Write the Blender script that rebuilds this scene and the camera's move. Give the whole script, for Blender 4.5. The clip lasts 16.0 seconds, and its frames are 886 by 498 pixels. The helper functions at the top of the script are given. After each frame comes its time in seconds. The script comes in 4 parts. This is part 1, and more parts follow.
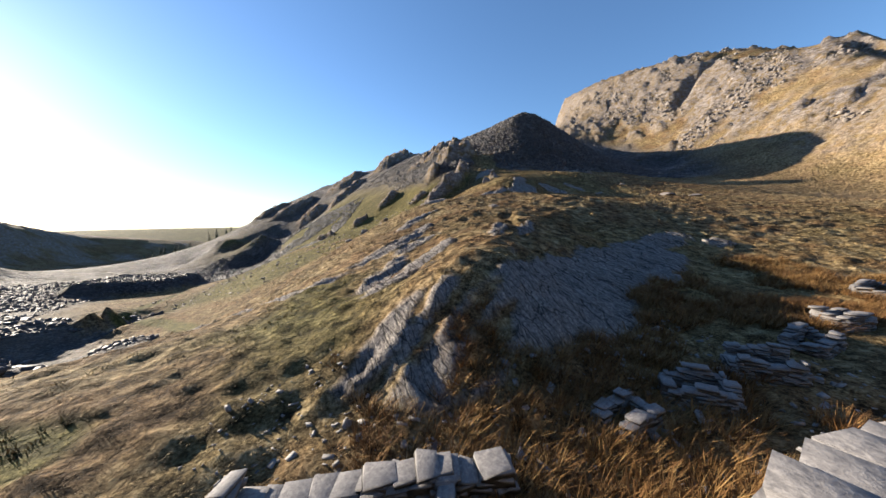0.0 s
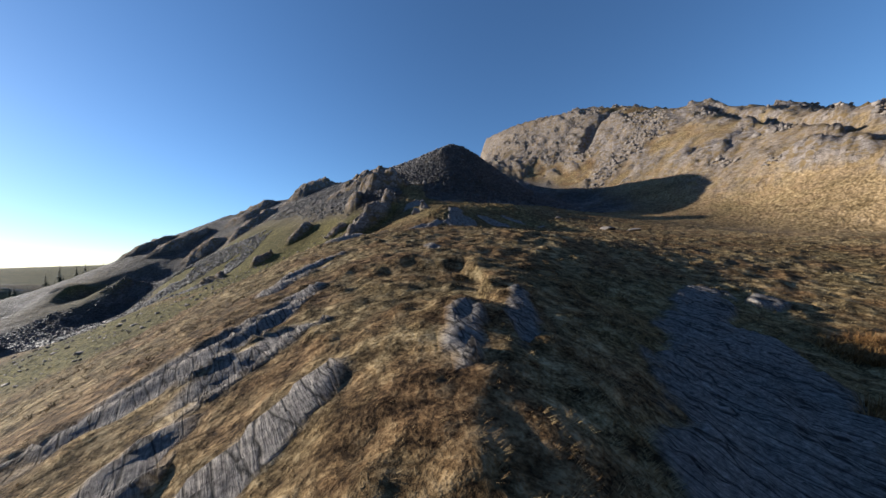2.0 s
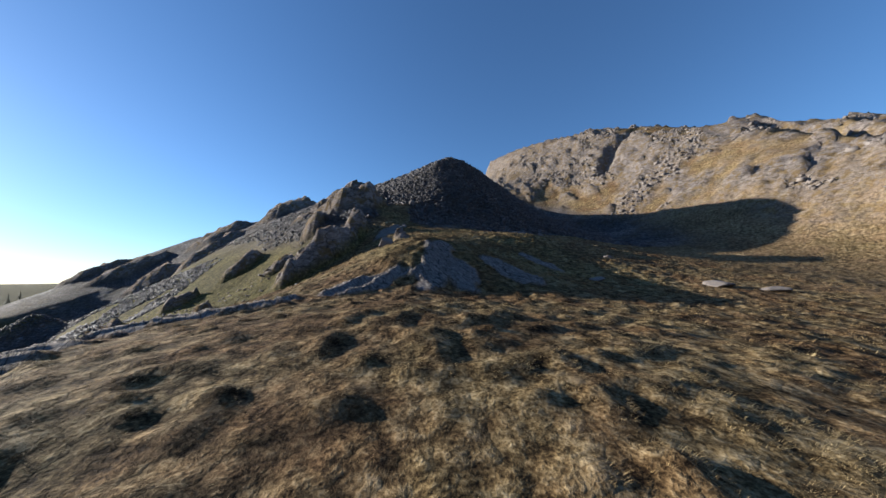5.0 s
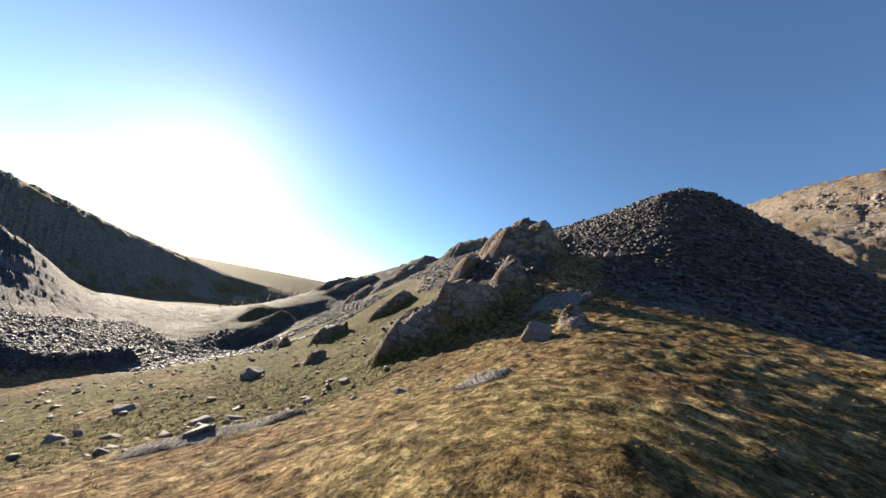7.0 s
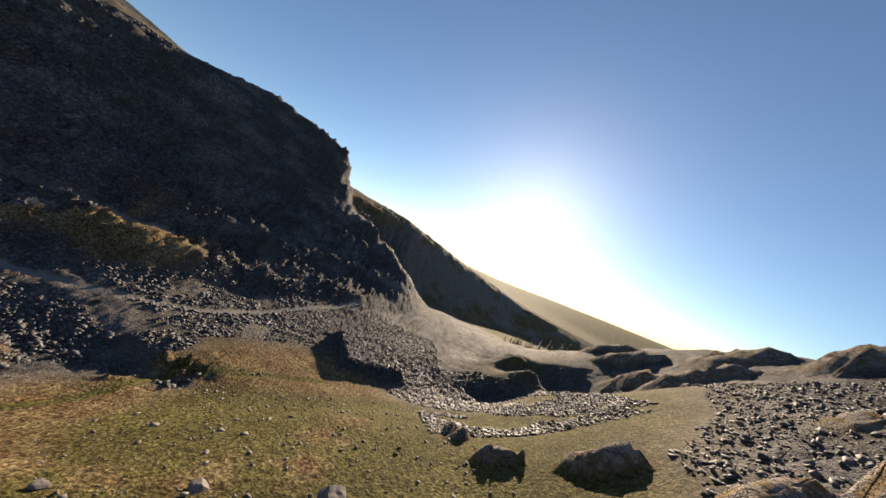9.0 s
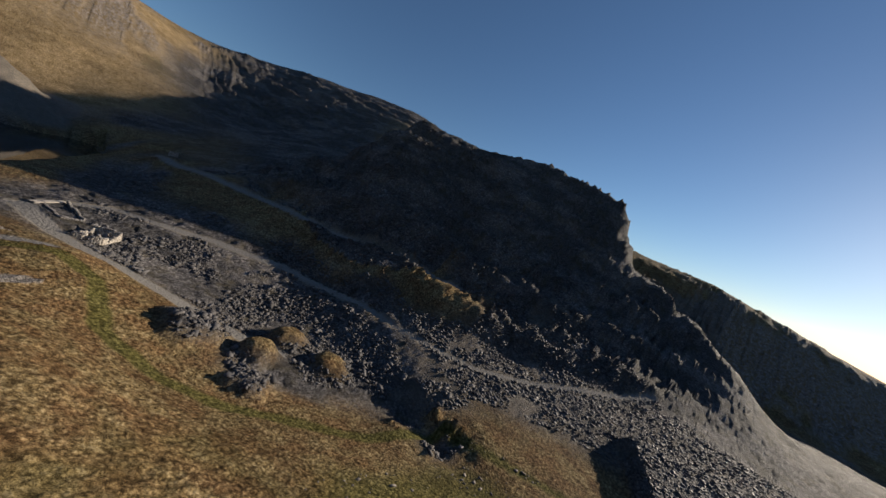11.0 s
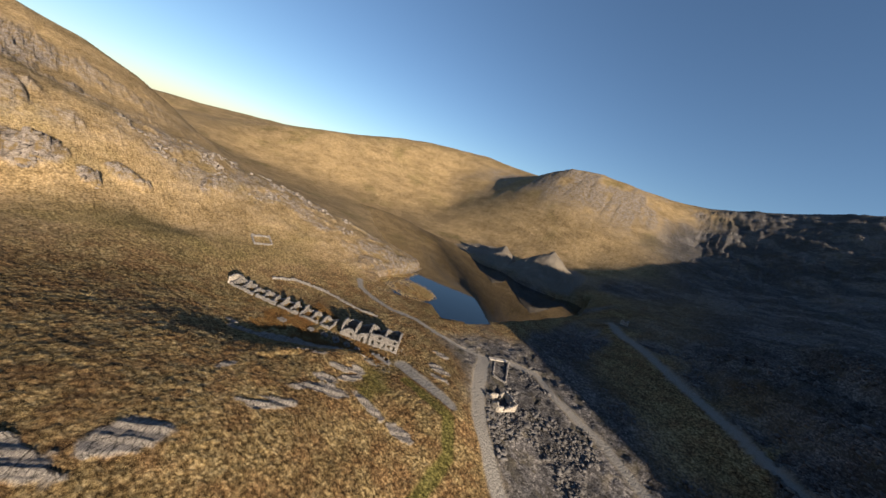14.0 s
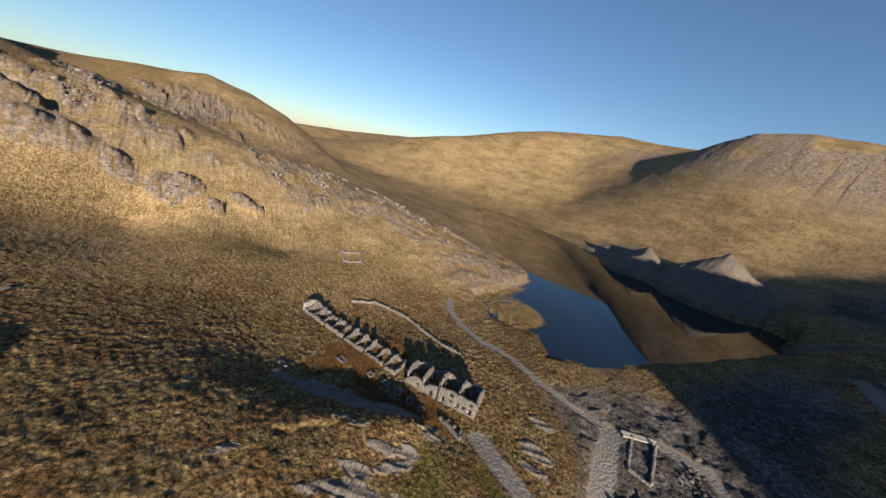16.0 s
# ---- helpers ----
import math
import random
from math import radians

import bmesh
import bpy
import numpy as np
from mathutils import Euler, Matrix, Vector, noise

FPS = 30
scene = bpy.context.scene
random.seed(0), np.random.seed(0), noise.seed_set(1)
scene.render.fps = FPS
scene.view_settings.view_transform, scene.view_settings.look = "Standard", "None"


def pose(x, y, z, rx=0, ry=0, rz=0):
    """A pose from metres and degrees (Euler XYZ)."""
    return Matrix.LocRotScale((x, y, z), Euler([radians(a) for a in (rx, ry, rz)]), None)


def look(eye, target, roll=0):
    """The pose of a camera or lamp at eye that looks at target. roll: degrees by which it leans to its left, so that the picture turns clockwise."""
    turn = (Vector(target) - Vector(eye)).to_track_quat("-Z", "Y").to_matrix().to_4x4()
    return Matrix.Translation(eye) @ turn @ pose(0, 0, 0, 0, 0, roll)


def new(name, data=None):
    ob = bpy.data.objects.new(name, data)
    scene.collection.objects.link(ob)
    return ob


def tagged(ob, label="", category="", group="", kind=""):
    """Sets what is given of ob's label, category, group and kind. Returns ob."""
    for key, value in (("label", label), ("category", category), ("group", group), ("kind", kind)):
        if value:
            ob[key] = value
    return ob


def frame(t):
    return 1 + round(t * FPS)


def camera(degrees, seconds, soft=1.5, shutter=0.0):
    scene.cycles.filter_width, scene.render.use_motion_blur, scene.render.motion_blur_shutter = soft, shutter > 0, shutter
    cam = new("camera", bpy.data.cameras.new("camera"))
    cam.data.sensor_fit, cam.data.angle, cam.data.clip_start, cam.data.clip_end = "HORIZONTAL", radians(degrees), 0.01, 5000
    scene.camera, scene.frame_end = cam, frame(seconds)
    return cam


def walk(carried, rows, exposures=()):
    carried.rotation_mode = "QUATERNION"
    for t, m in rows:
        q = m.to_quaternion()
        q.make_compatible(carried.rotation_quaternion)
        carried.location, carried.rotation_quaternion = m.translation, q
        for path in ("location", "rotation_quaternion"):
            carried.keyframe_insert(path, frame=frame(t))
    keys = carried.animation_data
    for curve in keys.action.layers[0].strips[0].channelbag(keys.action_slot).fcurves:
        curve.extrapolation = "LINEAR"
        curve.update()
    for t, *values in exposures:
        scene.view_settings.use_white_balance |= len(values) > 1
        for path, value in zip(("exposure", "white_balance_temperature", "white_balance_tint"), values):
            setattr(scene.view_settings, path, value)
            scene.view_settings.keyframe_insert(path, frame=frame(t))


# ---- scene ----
cam = camera(110.4, 16.0)
PATH = [
    (0.0, pose(-5.96, -57.33, 8.94, 85.73, 1.38, 9.46)),
    (0.5, pose(-5.66, -53.63, 8.74, 87.16, -0.93, 1.63)),
    (1.0, pose(-6.54, -49.36, 9.31, 91.48, 1.37, -0.05)),
    (1.5, pose(-7.01, -44.69, 10.09, 91.85, 2.38, -2.42)),
    (2.0, pose(-6.99, -39.17, 10.95, 91.21, 2.32, -3.61)),
    (2.5, pose(-6.62, -32.90, 11.72, 91.36, 1.52, -2.70)),
    (3.0, pose(-4.46, -25.58, 11.90, 92.49, 1.67, -2.31)),
    (3.7, pose(-1.99, -16.87, 12.91, 93.67, 1.92, -3.24)),
    (4.2, pose(-0.98, -11.47, 14.44, 94.35, 1.91, -4.15)),
    (4.7, pose(-0.49, -6.04, 16.46, 95.15, 1.51, -4.20)),
    (5.5, pose(0.00, 4.72, 20.00, 97.09, -0.55, -0.07)),
    (6.0, pose(0.60, 13.76, 22.19, 98.59, -3.60, 5.48)),
    (6.5, pose(0.68, 22.50, 24.49, 99.94, -7.58, 16.86)),
    (7.0, pose(-1.15, 31.13, 27.01, 100.86, -11.54, 29.39)),
    (7.5, pose(-2.73, 41.97, 32.08, 99.10, -15.33, 43.75)),
    (8.0, pose(-6.08, 51.75, 35.91, 97.23, -18.30, 57.48)),
    (8.5, pose(-9.23, 59.97, 42.35, 94.04, -21.15, 70.44)),
    (9.0, pose(-14.44, 67.13, 48.11, 90.82, -22.47, 84.62)),
    (9.7, pose(-25.33, 69.57, 50.56, 86.98, -21.50, 102.48)),
    (10.2, pose(-33.58, 65.76, 46.33, 85.13, -20.64, 115.01)),
    (10.7, pose(-40.61, 59.72, 40.87, 84.24, -20.17, 127.45)),
    (11.5, pose(-47.54, 50.98, 39.05, 84.78, -21.56, 147.68)),
    (12.0, pose(-51.79, 47.66, 44.40, 84.06, -23.01, 162.31)),
    (12.5, pose(-56.72, 43.51, 50.97, 82.02, -23.01, 177.47)),
    (13.0, pose(-62.68, 38.20, 55.51, 80.70, -21.35, 192.23)),
    (13.5, pose(-64.91, 30.84, 58.12, 80.00, -20.40, 205.63)),
    (14.0, pose(-66.58, 22.37, 60.05, 79.48, -18.83, 217.04)),
    (14.5, pose(-66.17, 13.72, 62.19, 77.56, -18.04, 226.27)),
    (15.0, pose(-63.28, 5.62, 63.76, 75.25, -16.04, 232.92)),
    (15.5, pose(-58.59, -1.64, 64.56, 73.70, -13.87, 236.97)),
    (16.0, pose(-52.13, -7.92, 63.98, 73.04, -11.97, 239.33)),
]
walk(cam, PATH, [(0.0, 1.85, 6300, 10), (1.0, 1.3, 5950, 9), (2.0, 1.15, 5700, 9), (3.0, 1.3, 5800, 9), (5.5, 1.25, 5600, 9), (7.0, 1.65, 6500, 10), (8.0, 1.4, 6900, 11), (9.2, 1.25, 7300, 13), (11.5, 0.5, 6300, 10), (12.5, 1.1, 6400, 10), (13.5, 1.2, 7000, 11), (16.0, 1.05, 6700, 11)])

# ---------------------------------------------------------------- sky and sun
SUN_AZ, SUN_EL = 71.0, 14.5      # degrees: turn left from +y, height
world = bpy.data.worlds.new("world")
scene.world = world
world.use_nodes = True
wn = world.node_tree.nodes
sky = wn.new("ShaderNodeTexSky")
sky.sky_type = 'NISHITA'
sky.sun_disc = False
sky.sun_elevation = radians(SUN_EL)
sky.sun_rotation = radians(-SUN_AZ)
sky.altitude = 350
sky.air_density = 1.0
sky.dust_density = 0.25
sky.ozone_density = 4.0
wn["Background"].inputs["Strength"].default_value = 0.066
world.node_tree.links.new(sky.outputs["Color"], wn["Background"].inputs["Color"])
sun_data = bpy.data.lights.new("sun", 'SUN')
sun_data.energy, sun_data.angle, sun_data.color = 5.0, radians(0.53), (1.0, 0.86, 0.68)
sun = new("sun", sun_data)
sa, se = radians(SUN_AZ), radians(SUN_EL)
sun.matrix_world = look((0, 0, 200), (math.sin(sa) * math.cos(se), -math.cos(sa) * math.cos(se), 200 - math.sin(se)))

# ---------------------------------------------------------------- lie of the land
# crest lines, foot lines and shores of the land, in metres; the lake lies at height 0
LAND = dict(
    slab_crest=[(-9.6, -43.4, 4.6), (-8.2, -42.0, 6.0), (-7, -39.5, 7.0), (-6.4, -35, 7.7), (-5.6, -29, 8.5), (-4.2, -22, 9.5), (-2.6, -16, 10.1), (-1.5, -11, 10.8), (-1, -5, 11.9), (-1, 5, 14.1), (-2, 16, 16.2), (-1, 24, 16.3)],
    slab_foot_east=[(7, -37, 3.1), (14, -26, 4.2), (20, -17, 5.9), (27, -9, 8)],
    slab_flank_east=[(-1, -36, 4.6), (2, -30, 5.4), (7, -22, 6.3), (13, -14, 7.6)],
    slab_flank_west=[(-12.4, -36, 5.0), (-13.2, -31, 5.7), (-17, -28.5, 5.6)],
    nose_foot=[(-12.4, -46, 2.6), (-10, -46.8, 2.5), (-8.2, -47.2, 2.5), (-5.5, -45.6, 2.6), (-1, -42.3, 2.7), (3, -39.3, 2.9)],
    nose_west=[(-13.2, -45, 2.9), (-16, -40, 3.6), (-19, -34, 4.2)],
    ridge_west=[(-26, -30, 2.5), (-24, -10, 8), (-22, 9, 13.5), (-24, 30, 14.5), (-18, 44, 17.5), (-15, 60, 21)],
    upper_slab=[(-1, 38.5, 23.4), (-2, 48, 24.6), (-4, 62, 26.4), (-5, 75, 29), (-5, 92, 35), (-12, 110, 45)],
    upper_slab_foot=[(-12, 27, 16.4), (-5, 29, 17.0), (3, 29.5, 16.6), (12, 31, 16.6)],
    upper_slab_east=[(20, 84, 31), (25, 71, 28.4), (24, 58, 22), (17, 45, 19), (33, 42, 16.6)],
    hollow=[(4, 16, 15.6), (16, 20, 14.8), (30, 28, 14.8), (44, 30, 14.2)],
    field=[(4, 0, 13.4), (13, 2, 12.8), (26, 6, 11.8), (42, 10, 11.2)],
    west_drop=[(-34, 62, 12.6), (-42, 72, 13), (-30, 84, 24)],
    knolls=[(-12, 117, 48), (-27, 102, 42), (-45, 156, 61), (-94, 235, 74), (-146, 252, 67), (-192, 268, 58), (-254, 266, 34)],
    knoll_foot=[(-36, 80, 20), (-60, 95, 14), (-103, 120, 9), (-150, 150, 8), (-220, 162, 10)],
    heap_crest=[(-2, 120, 55), (6, 126, 67), (12, 135, 74), (20, 140, 73.5), (32, 144, 67), (46, 147, 58), (60, 149, 50), (74, 150, 44)],
    heap_foot=[(0, 101, 38), (25, 101, 34), (50, 110, 32), (78, 122, 33), (92, 150, 40), (80, 196, 58)],
    bowl=[(60, 0, 10), (70, 40, 15), (66, 80, 24), (50, 100, 32)],
    hill_foot=[(95, -20, 9), (114, 32, 12), (118, 70, 28), (122, 110, 46), (119, 160, 62), (100, 220, 80)],
    crag_low=[(120, 14, 22), (129, 42, 32), (135, 68, 44), (140, 110, 62), (140, 165, 80), (125, 225, 100)],
    crag_top=[(150, -70, 26), (156, 0, 43), (163, 46, 58), (176, 95, 72), (189, 140, 97), (190, 166, 112), (186, 216, 134), (170, 279, 163), (134, 350, 180), (90, 420, 184)],
    crag_spur=[(163, -51, 36), (139, -81, 27), (110, -107, 17), (80, -124, 10), (62, -150, 4), (58, -168, 1.5)],
    crag_back=[(290, 220, 90), (265, 60, 56), (245, -40, 34), (230, -150, 10)],
    brown_hill=[(335, 190, 80), (344, 131, 78), (359, 79, 85), (366, 27, 91), (368, -9, 83), (366, -43, 69), (364, -68, 54), (357, -101, 29), (352, -135, 12)],
    meadow=[(83, -2, 12), (80, -45, 8), (78, -72, 8), (48, -98, 1.2), (56, -91, 1.5)],
    terrace_ruins=[(52, -33, 3), (30, -42, 2.8), (11, -52, 2.6), (-4, -66, 2.2), (-14, -70, 1.6)],
    below_ruins=[(40, -60, 1.4), (20, -78, 1.0), (8, -100, 0.6)],
    shore_near=[(20, -110, 0.3), (4, -108, 0.6), (-11, -146, 0.8), (-23, -206, 0.6), (-34, -255, 0.5)],
    shore_far=[(-27, -294, 0.4), (49, -300, 0.5), (116, -323, 0.5), (194, -322, 0.5), (260, -350, 0.6), (300, -330, 0.5)],
    shore_left=[(49, -142, 0.3), (58, -176, 0.4), (124, -185, 0.5), (197, -226, 0.5), (268, -280, 0.5)],
    lake_bed=[(10, -135, -2), (10, -200, -4), (20, -260, -3), (90, -250, -4), (180, -270, -3), (250, -310, -2)],
    dam_back=[(-30, -100, -1), (-23, -98, -1.2), (-45, -115, -1.5), (-38, -150, 0), (-50, -200, 3)],
    road=[(-44, -114, -1), (-56, -105, -1.6), (-75, -100, -4), (-100, -87, -7), (-127, -58, -10), (-138, -29, -12), (-155, -5, -14)],
    upper_track=[(-57, -214, 16), (-93, -159, 13), (-125, -109, 10), (-154, -82, 8), (-182, -51, 5)],
    ditch=[(-46, -85, -6), (-60, -73, -10), (-87, -62, -16), (-104, -46, -18), (-110, -13, -19), (-114, 16, -20)],
    grass_track=[(-21, -51, 2), (-37, -54, 0.8), (-45, -44, -3), (-46, -25, -5), (-55, -13, -8.5), (-65, -5, -11), (-77, 1, -13), (-92, 9, -15), (-116, 12, -15.5), (-138, 55, -17)],
    hill_west=[(-24, -38, 2.4), (-39, -27, -2), (-40, 0, 3), (-53, 6, -3), (-56, 30, 1), (-70, 62, 3), (-96, 68, -1)],
    floor=[(-84, -19, -15), (-120, 0, -15.5), (-163, 8, -15.5), (-190, 30, -16), (-240, 60, -17), (-160, 95, -19), (-181, 175, -14), (-300, 130, -18)],
    scree_foot=[(-150, -20, -13), (-191, -8, -14), (-234, 30, -15), (-290, 72, -15), (-338, 104, -16), (-400, 130, -20)],
    cliff_mid=[(-110, -190, 28), (-160, -132, 38), (-225, -80, 44), (-280, -40, 44), (-335, 0, 44), (-340, 48, 16)],
    cliff_top=[(-150, -640, 186), (-292, -680, 230), (-402, -634, 246), (-480, -580, 250), (-560, -480, 220)],
    cliff_knob=[(-180, -156, 90), (-212, -166, 112), (-240, -160, 114), (-267, -156, 115), (-289, -142, 119), (-322, -110, 127), (-356, -84, 124), (-358, -52, 114), (-359, -34, 108)],
    cliff_saddle=[(-140, -240, 44), (-180, -200, 66), (-230, -206, 72), (-275, -216, 84), (-150, -400, 66), (-240, -440, 116), (-100, -520, 105)],
    cliff_edge=[(-361, -22, 70), (-364, 14, 52), (-366, 45, 36), (-366, 75, 13), (-364, 96, -8)],
    cliff_west=[(-390, -20, 40), (-394, 14, 16), (-394, 55, -4), (-392, 98, -20)],
    cliff_back=[(-330, -300, 120), (-390, -310, 146), (-460, -160, 110), (-500, -20, 74)],
    far_shore_slope=[(-64, -225, 14), (-10, -330, 16), (60, -350, 8), (150, -370, 6), (0, -400, 30), (160, -386, 10)],
    tip_foot=[(20, -290, 3), (50, -300, 3), (100, -335, 3)],
    far_hill=[(640, -297, 74), (555, -449, 122), (497, -519, 144), (389, -615, 164), (293, -674, 168), (191, -717, 168), (92, -744, 160), (-11, -757, 160), (-130, -770, 190)],
    near_hill=[(250, -600, 132), (212, -580, 136), (176, -560, 144), (140, -540, 158), (104, -530, 166), (52, -535, 163), (4, -540, 153), (-70, -570, 152)],
    near_hill_foot=[(200, -450, 48), (150, -425, 38), (96, -416, 36), (40, -412, 38)],
    far_hill_foot=[(395, -254, 4), (520, -200, 10), (330, -380, 5), (440, -360, 20), (280, -480, 42), (340, -540, 90), (250, -550, 106)],
    far_moor=[(757, -596, 122), (870, -393, 72), (930, -192, 38), (900, 60, 40), (1300, -650, 110), (1400, -250, 45), (1400, 200, 40), (1800, -400, 60), (1900, 300, 50)],
    spur=[(-545, 40, 78), (-555, 90, 56), (-600, 200, 30), (-650, 330, 6), (-650, 520, -10)],
    spur_foot=[(-440, 40, 4), (-470, 100, -18), (-520, 200, -22), (-580, 310, -30)],
    spur_back=[(-620, -60, 90), (-800, 0, 60), (-900, 250, 0)],
    brown_back=[(480, 40, 70), (470, -60, 40), (460, 160, 70), (640, 60, 40)],
    valley=[(-300, 330, -20), (-420, 260, -22), (-500, 420, -40), (-400, 700, -50), (-900, 700, -60), (-1500, 1200, -60)],
    horizon=[(-2600, 900, 20), (-2400, 1500, 30), (-2000, 2100, 28), (-1300, 2500, 20), (-300, 2600, 30)],
    back_hills=[(-100, 420, 20), (60, 420, 60), (-150, 800, 10), (200, 900, 80), (600, 600, 120), (900, 1500, 120)],
    rim=[(-2600, -600, 100), (-2600, -2600, 180), (0, -2600, 220), (2500, -2500, 110), (2600, -900, 50), (2600, 0, 20), (2500, 2500, 120)],
)


def spread(line, step):
    """Points along a line, evenly spaced."""
    out = [line[0]]
    for a, b in zip(line, line[1:]):
        a, b = Vector(a), Vector(b)
        n = max(1, int((b - a).to_2d().length / step))
        out += [tuple(a.lerp(b, i / n)) for i in range(1, n + 1)]
    return out


pts = np.array([p for key, line in LAND.items() for p in spread(line, 4.0 if key.startswith('nose') or key == 'slab_crest' else 9.0 if max(abs(v) for p in line for v in p[:2]) < 150 else 30.0)])
SOFT = 3.0


def kernel(d2):
    return -np.sqrt(d2 + SOFT * SOFT)


def fit_land():
    n = len(pts)
    d2 = ((pts[:, None, :2] - pts[None, :, :2]) ** 2).sum(-1)
    k = kernel(d2)
    k[np.arange(n), np.arange(n)] += np.where(np.abs(pts[:, :2]).max(1) < 150, 0.5, 2.0)
    a = np.zeros((n + 1, n + 1))
    a[:n, :n], a[:n, n], a[n, :n] = k, 1, 1
    return np.linalg.solve(a, np.append(pts[:, 2], 0))


WEIGHTS = fit_land()


def land(x, y):
    """The smooth height of the land at arrays x, y."""
    x, y = np.asarray(x, float).ravel(), np.asarray(y, float).ravel()
    z = np.empty(len(x))
    for i in range(0, len(x), 2000):
        d2 = (x[i:i + 2000, None] - pts[None, :, 0]) ** 2 + (y[i:i + 2000, None] - pts[None, :, 1]) ** 2
        z[i:i + 2000] = kernel(d2) @ WEIGHTS[:-1] + WEIGHTS[-1]
    return z


def axis(lo, hi, fine, growth, end_lo, end_hi, coarse):
    """Grid lines: fine from lo to hi, then ever wider out to the ends."""
    mid = list(np.arange(lo, hi + fine / 2, fine))
    up, s = [mid[-1]], fine
    while up[-1] < end_hi:
        s = min(s * growth, coarse)
        up.append(up[-1] + s)
    down, s = [mid[0]], fine
    while down[-1] > end_lo:
        s = min(s * growth, coarse)
        down.append(down[-1] - s)
    return np.array(down[:0:-1] + mid + up[1:])


# ---------------------------------------------------------------- noise on arrays
def hash2(i, j, seed):
    n = (i.astype(np.int64) * 374761393 + j.astype(np.int64) * 668265263 + seed * 1274126177) & 0x7FFFFFFF
    n = ((n ^ (n >> 13)) * 1274126177) & 0x7FFFFFFF
    return ((n ^ (n >> 16)) & 0xFFFF) / 65535.0


def value_noise(x, y, seed=0):
    """Smooth noise from 0 to 1."""
    i, j = np.floor(x), np.floor(y)
    u, v = x - i, y - j
    u, v = u * u * (3 - 2 * u), v * v * (3 - 2 * v)
    a, b = hash2(i, j, seed), hash2(i + 1, j, seed)
    c, d = hash2(i, j + 1, seed), hash2(i + 1, j + 1, seed)
    return (a * (1 - u) + b * u) * (1 - v) + (c * (1 - u) + d * u) * v


def fbm(x, y, size, octaves=4, seed=0):
    """Layered noise from -1 to 1 whose largest forms are size metres wide."""
    total, amp, out = 0.0, 1.0, np.zeros_like(np.asarray(x, float))
    for o in range(octaves):
        s = 2.0 ** o / size
        out = out + amp * (value_noise(x * s + 17.3 * o, y * s - 9.1 * o, seed + o) * 2 - 1)
        total += amp
        amp *= 0.55
    return out / total


def cells(x, y, size, seed=0):
    """Blocky noise: a random height for each irregular cell, and the distance to its centre."""
    x, y = x / size, y / size
    i, j = np.floor(x), np.floor(y)
    best, value = np.full(x.shape, 9.0), np.zeros(x.shape)
    for di in (-1, 0, 1):
        for dj in (-1, 0, 1):
            a, b = i + di, j + dj
            d = (a + hash2(a, b, seed) - x) ** 2 + (b + hash2(a, b, seed + 7) - y) ** 2
            near = d < best
            best = np.where(near, d, best)
            value = np.where(near, hash2(a, b, seed + 13), value)
    return value * 2 - 1, np.sqrt(best)


# what covers the land along each line: grass 0, crag 1, slate waste 2, gravel 3, green turf 4, bare slab 5
COVER = dict(
    hill_foot=1,    crag_low=1, crag_top=1, crag_spur=1, crag_back=1, heap_crest=2, heap_foot=2, road=2, ditch=2, floor=2, scree_foot=2,
    cliff_mid=2, cliff_top=2, cliff_edge=2, upper_track=2, tip_foot=2, cliff_knob=2, cliff_west=2, cliff_saddle=2, dam_back=2, far_shore_slope=0, hill_west=0, knoll_foot=4,
    # horizon, valley, back_hills: far haze put into the colour as dark green turf
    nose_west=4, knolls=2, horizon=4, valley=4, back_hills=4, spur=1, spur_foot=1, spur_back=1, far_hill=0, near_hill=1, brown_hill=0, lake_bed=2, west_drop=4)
cover_points = []
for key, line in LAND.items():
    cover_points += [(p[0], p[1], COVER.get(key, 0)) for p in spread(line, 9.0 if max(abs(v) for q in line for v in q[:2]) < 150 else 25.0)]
cover_points += [(p[0] + 4, p[1] + 4, 0) for p in spread(LAND['upper_track'], 6.0)]
cover_points += [(x, y, 2) for x, y in ((-64, -225), (-40, -262), (-10, -330), (-22, -290), (-60, -190), (-45, -330))]
cover_points += [(x, y, 4) for x in range(-110, -44, 11) for y in range(36, 84, 11)]
cover_points = np.array(cover_points)


def cover(x, y):
    """Weights of the six kinds of cover at arrays x, y."""
    wx = x + 5 * fbm(x, y, 22, 3, 41) + 1.4 * fbm(x, y, 4, 2, 43)
    wy = y + 5 * fbm(x, y, 22, 3, 51) + 1.4 * fbm(x, y, 4, 2, 53)
    out = np.zeros((6, len(x)))
    one_hot = np.eye(6)[cover_points[:, 2].astype(int)]
    for i in range(0, len(x), 2000):
        sl = slice(i, i + 2000)
        d2 = (wx[sl, None] - cover_points[None, :, 0]) ** 2 + (wy[sl, None] - cover_points[None, :, 1]) ** 2
        d2 += 4
        w = 1.0 / (d2 * d2 * d2)
        out[:, sl] = (w @ one_hot).T / w.sum(1)
    return out


def line_distance(x, y, line):
    best = np.full(x.shape, 1e9)
    for a, b in zip(line, line[1:]):
        ax, ay, bx, by = a[0], a[1], b[0], b[1]
        t = np.clip(((x - ax) * (bx - ax) + (y - ay) * (by - ay)) / ((bx - ax) ** 2 + (by - ay) ** 2), 0, 1)
        best = np.minimum(best, np.hypot(x - ax - t * (bx - ax), y - ay - t * (by - ay)))
    return best


def smooth(a, b, v):
    t = np.clip((v - a) / (b - a), 0, 1)
    return t * t * (3 - 2 * t)


